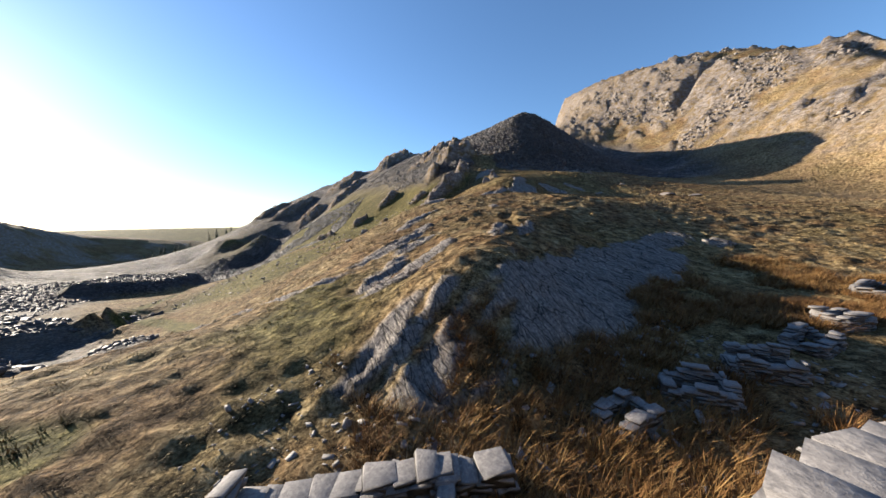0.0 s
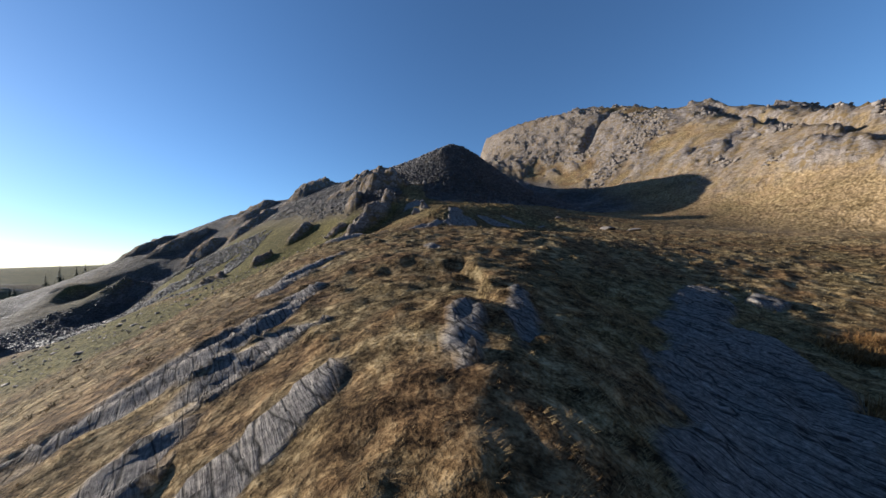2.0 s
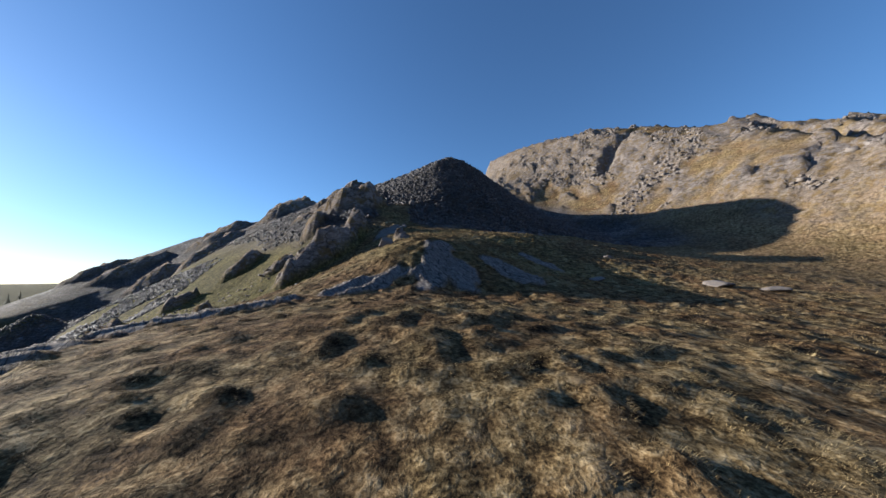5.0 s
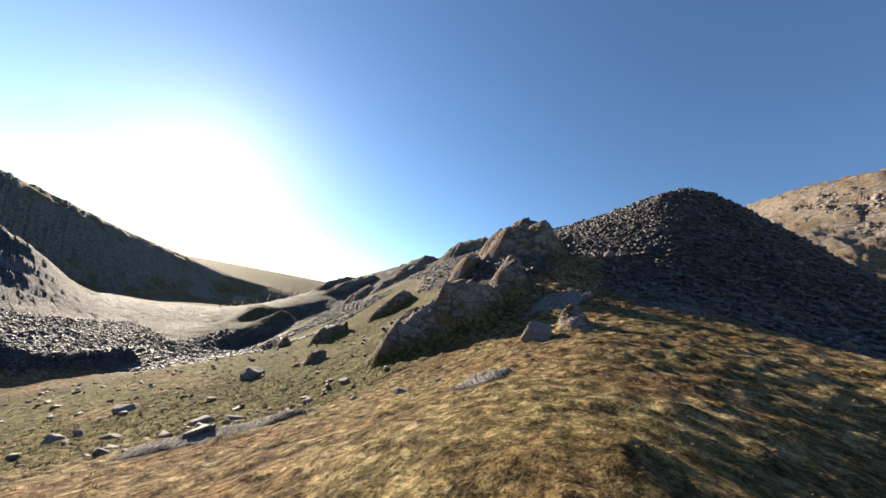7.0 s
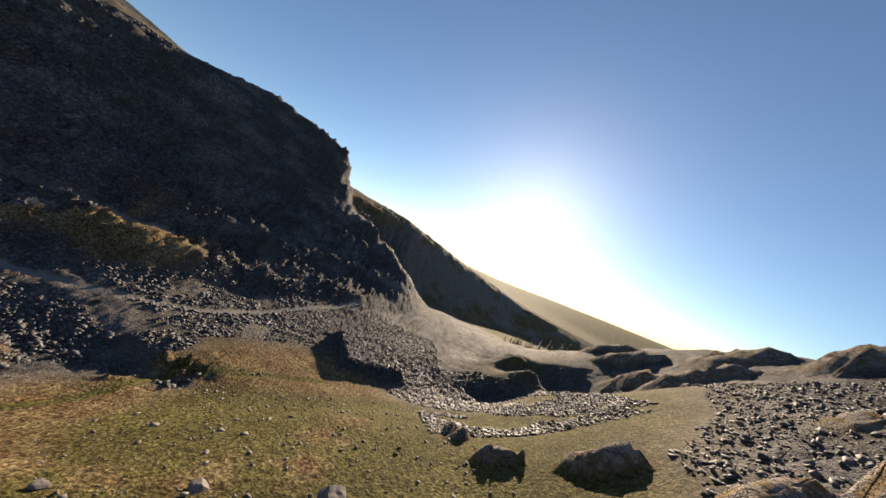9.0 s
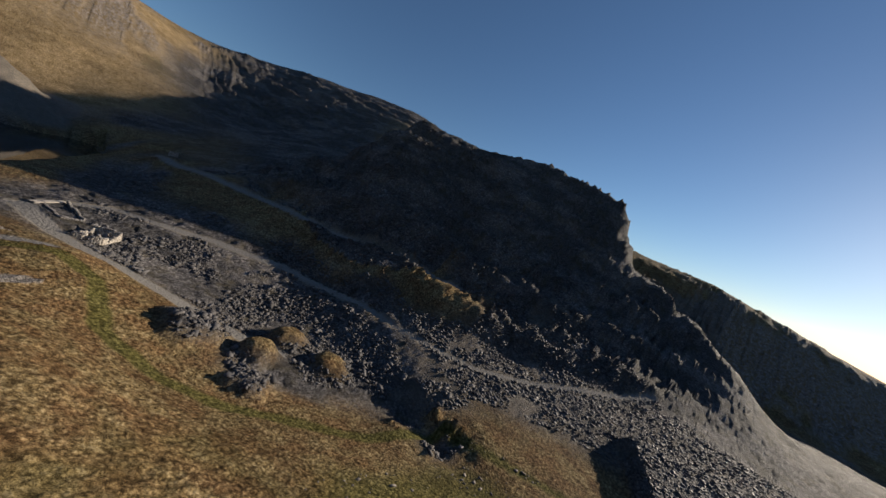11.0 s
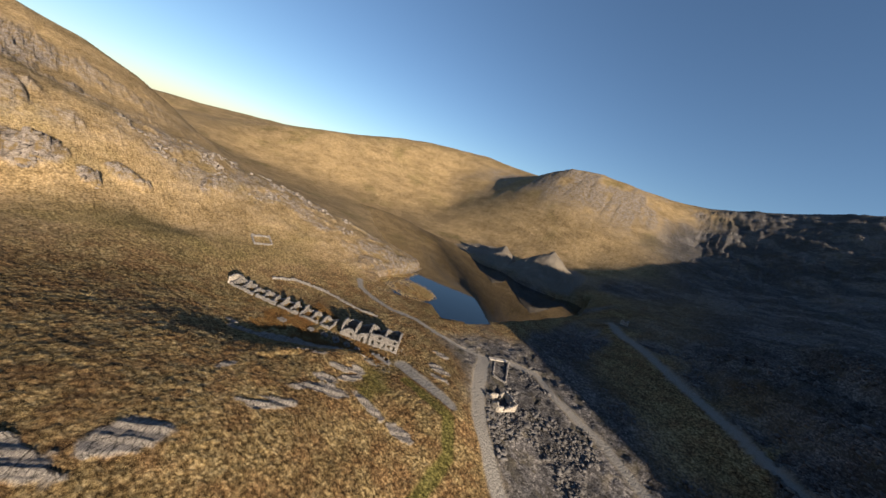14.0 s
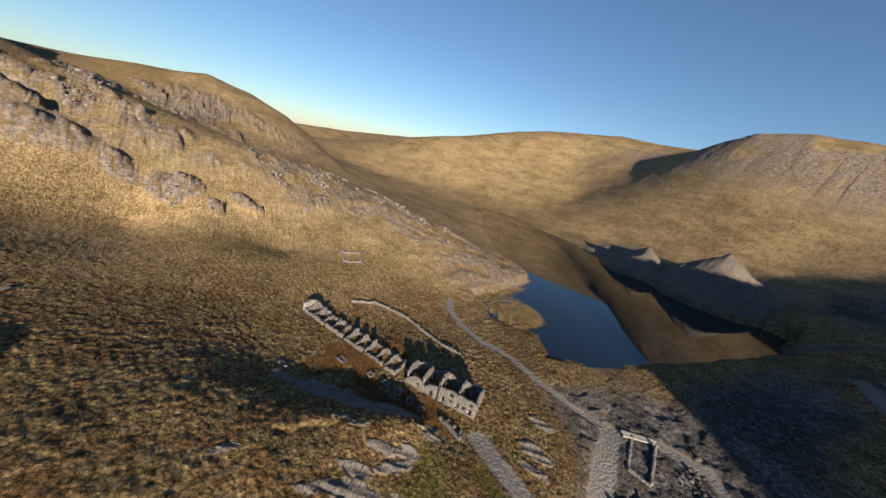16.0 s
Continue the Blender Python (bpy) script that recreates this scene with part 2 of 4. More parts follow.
# bare slate slabs: centre, half length, half width, turn of the long side in degrees from +x
SLABS = [(-10.8, -43.8, 3.2, 1.1, 72), (-8.9, -43.6, 3.3, 0.8, 75), (-6.6, -43.6, 4.4, 2.2, 58), (-4.0, -41, 5.5, 2.8, 58), (-5.6, -28.5, 3, 0.8, 80), (-3, -26.5, 4, 0.8, 75), (-2.2, -38.5, 7.5, 3.2, 52), (2.2, -32, 8.5, 3.2, 62), (7.5, -26, 8.5, 3.4, 52), (14, -17, 5, 2.2, 40), (20, -16.5, 2.2, 0.9, 20),
         (-16, -22, 6.5, 1.5, 78), (-15, -33, 4.5, 1.3, 84), (-6, -6, 3, 0.7, 100), (-17, -8, 5, 1.0, 80), (-20, 13, 4.5, 1.8, 75), (-28, 48, 7, 2.4, 70), (-21, -68, 4, 2.4, 30), (-16, -77, 4, 2.0, 40), (-24, -33, 5, 1.6, 20), (-33, -37, 4, 1.8, 25),
         (1.2, 34.5, 5.6, 2.3, 78), (4.0, 32.5, 4.2, 2.0, 100), (10.5, 36.5, 5.2, 2.4, 122), (-6.5, 29.5, 5.5, 2.0, 38), (-17, 22, 9, 2.2, 36), (-9, 52, 3.5, 1.6, 70), (-10, 86, 8, 3, 60), (-27, 17, 4.5, 2.0, 60), (-17.5, -25, 5, 2.2, 60), (-18.5, -10, 5, 1.3, 80), (-19, 10, 5, 2.0, 70), (-14, -26, 4, 1.5, 60), (-12.4, -36.5, 4, 1.6, 62), (-11.4, -32.5, 3.6, 1.2, 66), (-25, -64.6, 4, 1.5, 30), (20, 52, 5, 1.6, 110)]
# bare rock knolls: centre, half length, half width, turn, height
OUTCROPS = [(-28, 77, 13, 5, 35, 6.5), (-21, 88, 6, 4.5, 60, 6.0), (-27, 109, 13, 9, 10, 9), (-42, 88, 5, 3, 20, 2.5), (-56, 78, 4, 3, 50, 2.2), (-38, 103, 8, 4, 120, 5), (-6, 72, 4, 2.5, 100, 2.2), (-45, 150, 20, 9, 30, 7),
            (-96, 214, 26, 12, 20, 12), (-132, 196, 20, 9, 40, 11), (-150, 232, 24, 11, 15, 9), (-172, 204, 18, 8, 10, 11), (-205, 224, 22, 9, 20, 10), (-236, 232, 20, 8, 35, 9), (-66, 112, 7, 4, 30, 4), (-78, 100, 6, 3, 60, 3), (-96, 96, 7, 3.5, 10, 3),
            (126, 20, 13, 7, 80, 4.0), (120, -8, 9, 4, 60, 2.6), (134, 60, 16, 8, 95, 5), (130, 38, 9, 5, 70, 3.4), (116, 4, 6, 3, 30, 2.0), (128, -40, 12, 4, 140, 2.2)]
TRACKS = dict(
    lake_path=([(52, -89), (44, -84), (33, -83), (20, -84), (9, -89.5), (-2, -90), (-15, -94), (-25, -100), (-33, -109), (-44, -114)], 1.3),
    quarry_road=([(-33, -108), (-44, -114), (-56, -105), (-75, -100.5), (-100, -87), (-127, -58), (-138, -29), (-155, -5), (-185, 10), (-260, 45)], 1.9),
    terrace_track=([(-57, -214), (-93, -159), (-125, -109), (-154, -82), (-182, -51)], 2.2),
    gravel_ramp=([(-25, -98), (-33, -80), (-42, -66), (-62, -50), (-84, -30)], 2.8),
    gravel_patch=([(-14, -56), (-24, -56.5), (-34, -58)], 2.3),
)
SHORE = [(20, -112), (6, -104), (-3, -118), (-12, -146), (-20, -180), (-25, -206), (-34, -255), (-30, -300), (49, -306), (116, -330), (194, -330), (300, -345),
         (330, -300), (268, -272), (197, -218), (124, -176), (70, -160), (60, -130), (56, -104), (36, -98)]
GREEN_TRACK = [(-21, -51), (-37, -53), (-44, -45), (-46, -26), (-55, -13), (-65, -5), (-77, 1), (-92, 9), (-116, 14), (-138, 54)]


def refine(coarse, cx, cy):
    """Values on every third grid line, brought to all grid lines."""
    rows = np.array([np.interp(GX, cx, row) for row in coarse])
    k = np.clip(np.searchsorted(cy, GY, side="right") - 1, 0, len(cy) - 2)
    f = ((GY - cy[k]) / (cy[k + 1] - cy[k]))[:, None]
    return (rows[k] * (1 - f) + rows[k + 1] * f).ravel()


def surface():
    """Height and cover of the ground on the grid."""
    x, y = XX.ravel(), YY.ravel()
    cx, cy = np.append(GX[:-1:3], GX[-1]), np.append(GY[:-1:3], GY[-1])
    mx, my = np.meshgrid(cx, cy)
    low = land(mx, my).reshape(mx.shape)
    z = refine(low, cx, cy)
    c = np.array([refine(k.reshape(mx.shape), cx, cy) for k in cover(mx.ravel(), my.ravel())])
    gy, gx = np.gradient(low, cy, cx)
    slope = refine(np.hypot(gx, gy), cx, cy)
    r = np.hypot(x + 20, y + 10)
    near = 1 - smooth(120, 300, r)
    far = np.maximum(smooth(350, 800, r), 0.9 * smooth(-370, -420, y))
    patch = fbm(x, y, 30, 4, 3)
    # crags: bare rock where it is steep or where the turf is broken
    rock = np.clip(c[1] * smooth(-0.22, 0.18, patch + 0.5 * fbm(x, y, 9, 3, 37) + 1.0 * (slope - 0.46)), 0, 1)
    # on the eastern hillside turf runs up to the crag, broken by a band of bare rock along the spur
    high = smooth(30, 56, z + 20 * fbm(x, y, 38, 4, 141))
    band = (1 - smooth(16, 52, line_distance(x, y, LAND['crag_spur']) + 26 * fbm(x, y, 30, 4, 143))) * smooth(-0.22, 0.12, fbm(x, y, 9, 4, 145))
    rock = np.where((x > 80) & (x < 300) & (y > -240), rock * high, rock)
    rock = np.maximum(rock, 0.8 * band)
    # quarry side: slate waste with dark cliffs above the tracks
    waste = c[2].copy()
    cliff = smooth(0.62, 0.95, slope + 0.25 * patch) * (x < -110) * (y < 60)
    waste = np.clip(waste + cliff * 0.6, 0, 1)
    hill_far = smooth(0.36, 0.62, slope + 0.45 * fbm(x, y, 70, 4, 77)) * (1 - smooth(-560, -460, y)) * (1 - smooth(200, 420, x + 90 * fbm(x, y, 90, 3, 79)))
    rock = np.maximum(rock, hill_far * 0.45)
    rock = np.where(y < -380, rock * smooth(-0.05, 0.2, fbm(x, y, 34, 4, 147) + 0.25 * (slope - 0.4)), rock)
    slab = np.zeros_like(x)
    for cx, cy, a, b, turn in SLABS:
        ct, st = math.cos(radians(turn)), math.sin(radians(turn))
        u, v = ((x - cx) * ct + (y - cy) * st) / a, (-(x - cx) * st + (y - cy) * ct) / b
        q = np.hypot(u, v) + 0.35 * fbm(x, y, 5, 3, 19) + 0.3 * fbm(x, y, 1.6, 2, 23)
        slab = np.maximum(slab, 1 - smooth(0.8, 1.0, q))
    # turf in the seams between the slabs
    seam = fbm(x * 0.47 + y * 0.88, (-x * 0.88 + y * 0.47) * 3.2, 7, 3, 87)
    slab = slab * np.maximum(smooth(-0.46, -0.34, seam), smooth(10, 30, y))
    gravel = np.zeros_like(x)
    for line, half in TRACKS.values():
        gravel = np.maximum(gravel, 1 - smooth(half * 0.8, half * 1.35, line_distance(x, y, line) + 0.5 * fbm(x, y, 3, 2, 29)))
    gravel = np.maximum(gravel, np.clip((c[3] + c[2]) * 1.3 - 0.5, 0, 1) * smooth(-0.2, 0.1, fbm(x, y, 14, 3, 31)) * (x < -100) * (x > -250) * (y > -25) * (y < 90) * 0.3)
    track = 1 - smooth(1.2, 2.4, line_distance(x, y, GREEN_TRACK) + 0.6 * fbm(x, y, 4, 2, 33))
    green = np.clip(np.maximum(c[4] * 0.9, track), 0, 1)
    knob = np.zeros_like(x)
    for cx, cy, a, b, turn, h in OUTCROPS:
        ct, st = math.cos(radians(turn)), math.sin(radians(turn))
        u, v = ((x - cx) * ct + (y - cy) * st) / a, (-(x - cx) * st + (y - cy) * ct) / b
        near_by = np.hypot(u, v) < 1.6
        q = np.hypot(u, v)[near_by] + 0.22 * fbm(x[near_by], y[near_by], max(3, b), 3, 61)
        dome = (1 - smooth(0.30, 1.0, q)) * (1 + 0.45 * fbm(x[near_by], y[near_by], 9, 4, 63))
        h = h * (0.6 if cy > 140 else 1.0)
        z[near_by] += h * dome
        rock[near_by] = np.maximum(rock[near_by], smooth(0.06, 0.3, dome))
        knob[near_by] = np.maximum(knob[near_by], smooth(0.06, 0.3, dome))
        waste[near_by] *= 1 - smooth(0.06, 0.3, dome)
    rock, waste = rock * (1 - slab), waste * (1 - slab) * (1 - gravel) * (1 - track)
    # relief
    tuss = value_noise(x / 0.9, y / 0.9, 5) ** 2
    grass = np.clip(1 - rock - waste - slab - gravel - track * 0.7, 0, 1)
    z = z + grass * near * (0.36 * tuss + 0.07 * fbm(x, y, 6, 3, 7)) + (1 - far) * 0.32 * fbm(x, y, 26, 3, 9) * grass
    blocks, edge = cells(x + 2 * fbm(x, y, 9, 2, 61), y + 2 * fbm(x, y, 9, 2, 67), 9.0, 71)
    blocks2, edge2 = cells(x, y, 3.2, 81)
    ridge = 1 - 2 * np.abs(fbm(x, y, 45, 4, 83))
    z = z + rock * (1 - 0.8 * far) * (1 - 0.8 * knob) * (1 - 0.6 * band) * (1.9 * blocks + 1.2 * blocks2 + 3.0 * ridge) + knob * (0.8 * blocks2 + 1.1 * blocks + 0.7 * fbm(x, y, 5, 3, 165))
    gully = fbm(x * 0.93 + y * 0.37, (y * 0.93 - x * 0.37) * 0.18, 16, 3, 91)
    side = smooth(-70, -130, x) * (1 - smooth(20, 80, y)) * smooth(0.25, 0.6, slope)
    lift = z + 0.10 * y + 5 * fbm(x, y, 60, 3, 151)
    step = lift / 19.0 - np.floor(lift / 19.0)
    z = z + side * 9.0 * (smooth(0.12, 0.5, step) - step)
    z = z + side * (4.2 * gully + 5.0 * fbm(x, y, 34, 4, 93) + 1.5 * blocks + 1.4 * blocks2) * (1 - gravel) + waste * (0.35 * blocks2 + 0.5 * fbm(x, y, 5, 3, 95)) * (1 - far)
    # cleaved beds: ribs that run down the dip on both sides of the crest
    crest = np.interp(y, [p[1] for p in LAND['slab_crest']], [p[0] for p in LAND['slab_crest']])
    across = np.where(x > crest, 0.80 * x + 0.60 * y, -0.85 * x + 0.52 * y) + 0.9 * fbm(x, y, 7, 3, 97)
    rib, rib2 = across / 2.3 - np.floor(across / 2.3), across / 0.95 - np.floor(across / 0.95)
    z = z + slab * (0.55 * rib ** 1.6 + 0.16 * rib2 + 0.28 * fbm(x, y, 2.4, 3, 98) - 0.1)
    z = z - gravel * 0.12 + far * 7 * fbm(x, y, 160, 5, 99) * smooth(40, 90, z)
    # the shadowed gully across the mountain, and the lip of the slab ridge
    for line, depth, half in (([(150, 60), (176, 120), (186, 150)], 7, 5), ([(128, 205), (150, 225), (180, 235)], 8, 6)):
        z = z - depth * (1 - smooth(half * 0.3, half, line_distance(x, y, line)))
    back = -3.2 + 0.4 * np.sin(y * 0.9) - x
    z = z - 1.0 * smooth(0.0, 0.6, back) * (1 - smooth(1.5, 16, back)) * smooth(-26, -23, y) * (1 - smooth(-15, -12, y))
    # tipped mounds below the grass track: slate, then turfed over
    for mx, my, a, h, slaty in ((-63, -35, 10, 4.0, 1), (-78, -28, 8, 4.5, 0), (-90, -38, 8, 5.0, 0), (-72, -14, 7, 2.5, 1), (-98, -22, 9, 3.5, 0)):
        d = np.hypot(x - mx, y - my) + 2.5 * fbm(x, y, 7, 3, 113)
        lump = 1 - smooth(0.35 * a, a, d)
        z = z + h * lump
        waste = np.maximum(waste, lump) if slaty else waste * (1 - lump)
        gravel = gravel * (1 - lump)
    # fan of tipped slate on the quarry side
    fan = np.hypot((x + 168) * 0.9, y + 112)
    z = z + 17 * np.clip(1 - fan / 50, 0, 1) * (1 - gravel)
    waste = np.maximum(waste, (fan < 46) * (1 - gravel))
    # a squared spoil bank on the quarry floor
    mu, mv = (x + 178) * 0.93 + (y - 66) * 0.36, -(x + 178) * 0.36 + (y - 66) * 0.93
    bank = (1 - smooth(16, 24, np.abs(mu))) * (1 - smooth(13, 19, np.abs(mv)))
    z = z + 6 * bank
    waste = np.maximum(waste, smooth(0.05, 0.3, bank))
    # the lake's hollow
    inside = np.zeros(x.shape, bool)
    for (ax, ay), (bx, by) in zip(SHORE, SHORE[1:] + SHORE[:1]):
        cross = ((ay > y) != (by > y)) & (x < (bx - ax) * (y - ay) / (by - ay + 1e-9) + ax)
        inside ^= cross
    edge_d = line_distance(x, y, SHORE + SHORE[:1])
    z = np.where(inside, np.minimum(z, 0.4 - 0.14 * edge_d + 0.25 * fbm(x, y, 10, 3, 103)), z)
    # two cones of tipped waste at the far end of the lake
    for hx, hy, top, reach in ((78, -322, 24, 36), (26, -330, 40, 48), (120, -342, 7, 34)):
        cone = np.hypot(x - hx, (y - hy) * 0.85) + 9 * fbm(x, y, 22, 4, 107)
        z = np.where(cone < reach, np.maximum(z, top * (1 - cone / reach) - 0.5), z)
        tip = 1 - smooth(reach * 0.8, reach * 0.95, cone)
        z = z + tip * 1.6 * fbm(x, y, 9, 4, 181)
        waste, gravel = np.maximum(waste * (1 - tip), 0.6 * tip), np.maximum(gravel, 0.45 * tip)
    # lakeside bog: pools
    bog = 1 - smooth(8, 22, np.hypot(x - 38, y + 120))
    z = np.where(bog > 0, z * (1 - bog) + bog * (0.12 + 0.5 * fbm(x, y, 12, 3, 101)), z)
    # bleached grass on the eastern hillside and the far hills
    pale = np.maximum(smooth(45, 95, x + 14 * fbm(x, y, 30, 3, 171)), smooth(-280, -360, y)) * (1 - 0.6 * smooth(20, 70, y)) * (1 - smooth(110, 170, y))
    return z, np.stack([rock, waste, gravel, green, slab, pale])


GX = axis(-40, 34, 0.34, 1.016, -2600, 2600, 60)
GY = axis(-70, 70, 0.34, 1.016, -2600, 2600, 60)
XX, YY = np.meshgrid(GX, GY)
HH, MASKS = surface()
HH = HH.reshape(XX.shape)


def ground_z(x, y):
    """The height of the finished ground."""
    x, y = np.asarray(x, float), np.asarray(y, float)
    i = np.clip(np.searchsorted(GX, x, side="right") - 1, 0, len(GX) - 2)
    j = np.clip(np.searchsorted(GY, y, side="right") - 1, 0, len(GY) - 2)
    u, v = (x - GX[i]) / (GX[i + 1] - GX[i]), (y - GY[j]) / (GY[j + 1] - GY[j])
    return (HH[j, i] * (1 - u) + HH[j, i + 1] * u) * (1 - v) + (HH[j + 1, i] * (1 - u) + HH[j + 1, i + 1] * u) * v


def mask_at(k, x, y):
    """The weight of cover k (rock, waste, gravel, green, slab) near x, y."""
    i = np.clip(np.searchsorted(GX, x), 0, len(GX) - 1)
    j = np.clip(np.searchsorted(GY, y), 0, len(GY) - 1)
    return MASKS[k].reshape(XX.shape)[j, i]



# ---------------------------------------------------------------- materials
class Nodes:
    """Short hand for building a node material."""

    def __init__(self, name):
        self.m = bpy.data.materials.new(name)
        self.m.use_nodes = True
        self.t = self.m.node_tree
        self.bsdf = self.t.nodes["Principled BSDF"]
        self.pos = self.t.nodes.new("ShaderNodeTexCoord").outputs["Object"]

    def link(self, a, b):
        self.t.links.new(a, b)

    def put(self, value, socket):
        if isinstance(value, (int, float)):
            socket.default_value = value
        elif isinstance(value, tuple):
            socket.default_value = (*value, 1) if len(socket.default_value) == 4 and len(value) == 3 else value
        else:
            self.link(value, socket)

    def noise(self, scale, detail=4, rough=0.6, stretch=None, turn=0):
        n = self.t.nodes.new("ShaderNodeTexNoise")
        n.inputs["Scale"].default_value, n.inputs["Detail"].default_value, n.inputs["Roughness"].default_value = scale, detail, rough
        self.link(self.mapped(stretch, turn), n.inputs["Vector"])
        return n.outputs["Fac"]

    def mapped(self, stretch, turn=0):
        if not stretch:
            return self.pos
        mp = self.t.nodes.new("ShaderNodeMapping")
        mp.vector_type = 'TEXTURE'
        mp.inputs["Scale"].default_value = tuple(1 / v for v in stretch)
        mp.inputs["Rotation"].default_value = (0, 0, radians(turn))
        self.link(self.pos, mp.inputs["Vector"])
        return mp.outputs["Vector"]

    def warped(self, vector, amount, scale):
        n = self.t.nodes.new("ShaderNodeTexNoise")
        n.inputs["Scale"].default_value, n.inputs["Detail"].default_value = scale, 3
        self.link(vector, n.inputs["Vector"])
        m = self.t.nodes.new("ShaderNodeVectorMath")
        m.operation = 'MULTIPLY_ADD'
        self.link(n.outputs["Color"], m.inputs[0])
        m.inputs[1].default_value = (amount, amount, amount)
        self.link(vector, m.inputs[2])
        return m.outputs[0]

    def voronoi(self, scale, feature='F1', out="Distance", stretch=None, turn=0, warp=0.0):
        n = self.t.nodes.new("ShaderNodeTexVoronoi")
        n.feature = feature
        n.inputs["Scale"].default_value = scale
        v = self.mapped(stretch, turn)
        self.link(self.warped(v, warp, 0.8 / warp) if warp else v, n.inputs["Vector"])
        return n.outputs[out]

    def ramp(self, fac, *stops):
        n = self.t.nodes.new("ShaderNodeValToRGB")
        e = n.color_ramp.elements
        while len(e) < len(stops):
            e.new(0.5)
        for el, (p, col) in zip(e, stops):
            el.position, el.color = p, (*col, 1) if isinstance(col, tuple) else (col, col, col, 1)
        self.link(fac, n.inputs["Fac"])
        return n.outputs["Color"]

    def mix(self, fac, a, b, mode='MIX'):
        n = self.t.nodes.new("ShaderNodeMix")
        n.data_type, n.blend_type = 'RGBA', mode
        self.put(fac, n.inputs[0])
        self.put(a, n.inputs[6])
        self.put(b, n.inputs[7])
        return n.outputs[2]

    def math(self, op, a, b=0.5):
        n = self.t.nodes.new("ShaderNodeMath")
        n.operation = op
        self.put(a, n.inputs[0])
        self.put(b, n.inputs[1])
        return n.outputs[0]

    def attr(self, name):
        n = self.t.nodes.new("ShaderNodeAttribute")
        n.attribute_name = name
        return n.outputs["Fac"]

    def random(self):
        return self.t.nodes.new("ShaderNodeObjectInfo").outputs["Random"]

    def island(self):
        return self.t.nodes.new("ShaderNodeNewGeometry").outputs["Random Per Island"]

    def finish(self, colour, rough=0.9, bump=None, strength=0.5, distance=0.1, specular=0.3):
        self.put(colour, self.bsdf.inputs["Base Color"])
        self.put(rough, self.bsdf.inputs["Roughness"])
        self.bsdf.inputs["Specular IOR Level"].default_value = specular
        if bump is not None:
            n = self.t.nodes.new("ShaderNodeBump")
            n.inputs["Strength"].default_value, n.inputs["Distance"].default_value = strength, distance
            self.link(bump, n.inputs["Height"])
            self.link(n.outputs["Normal"], self.bsdf.inputs["Normal"])
        return self.m


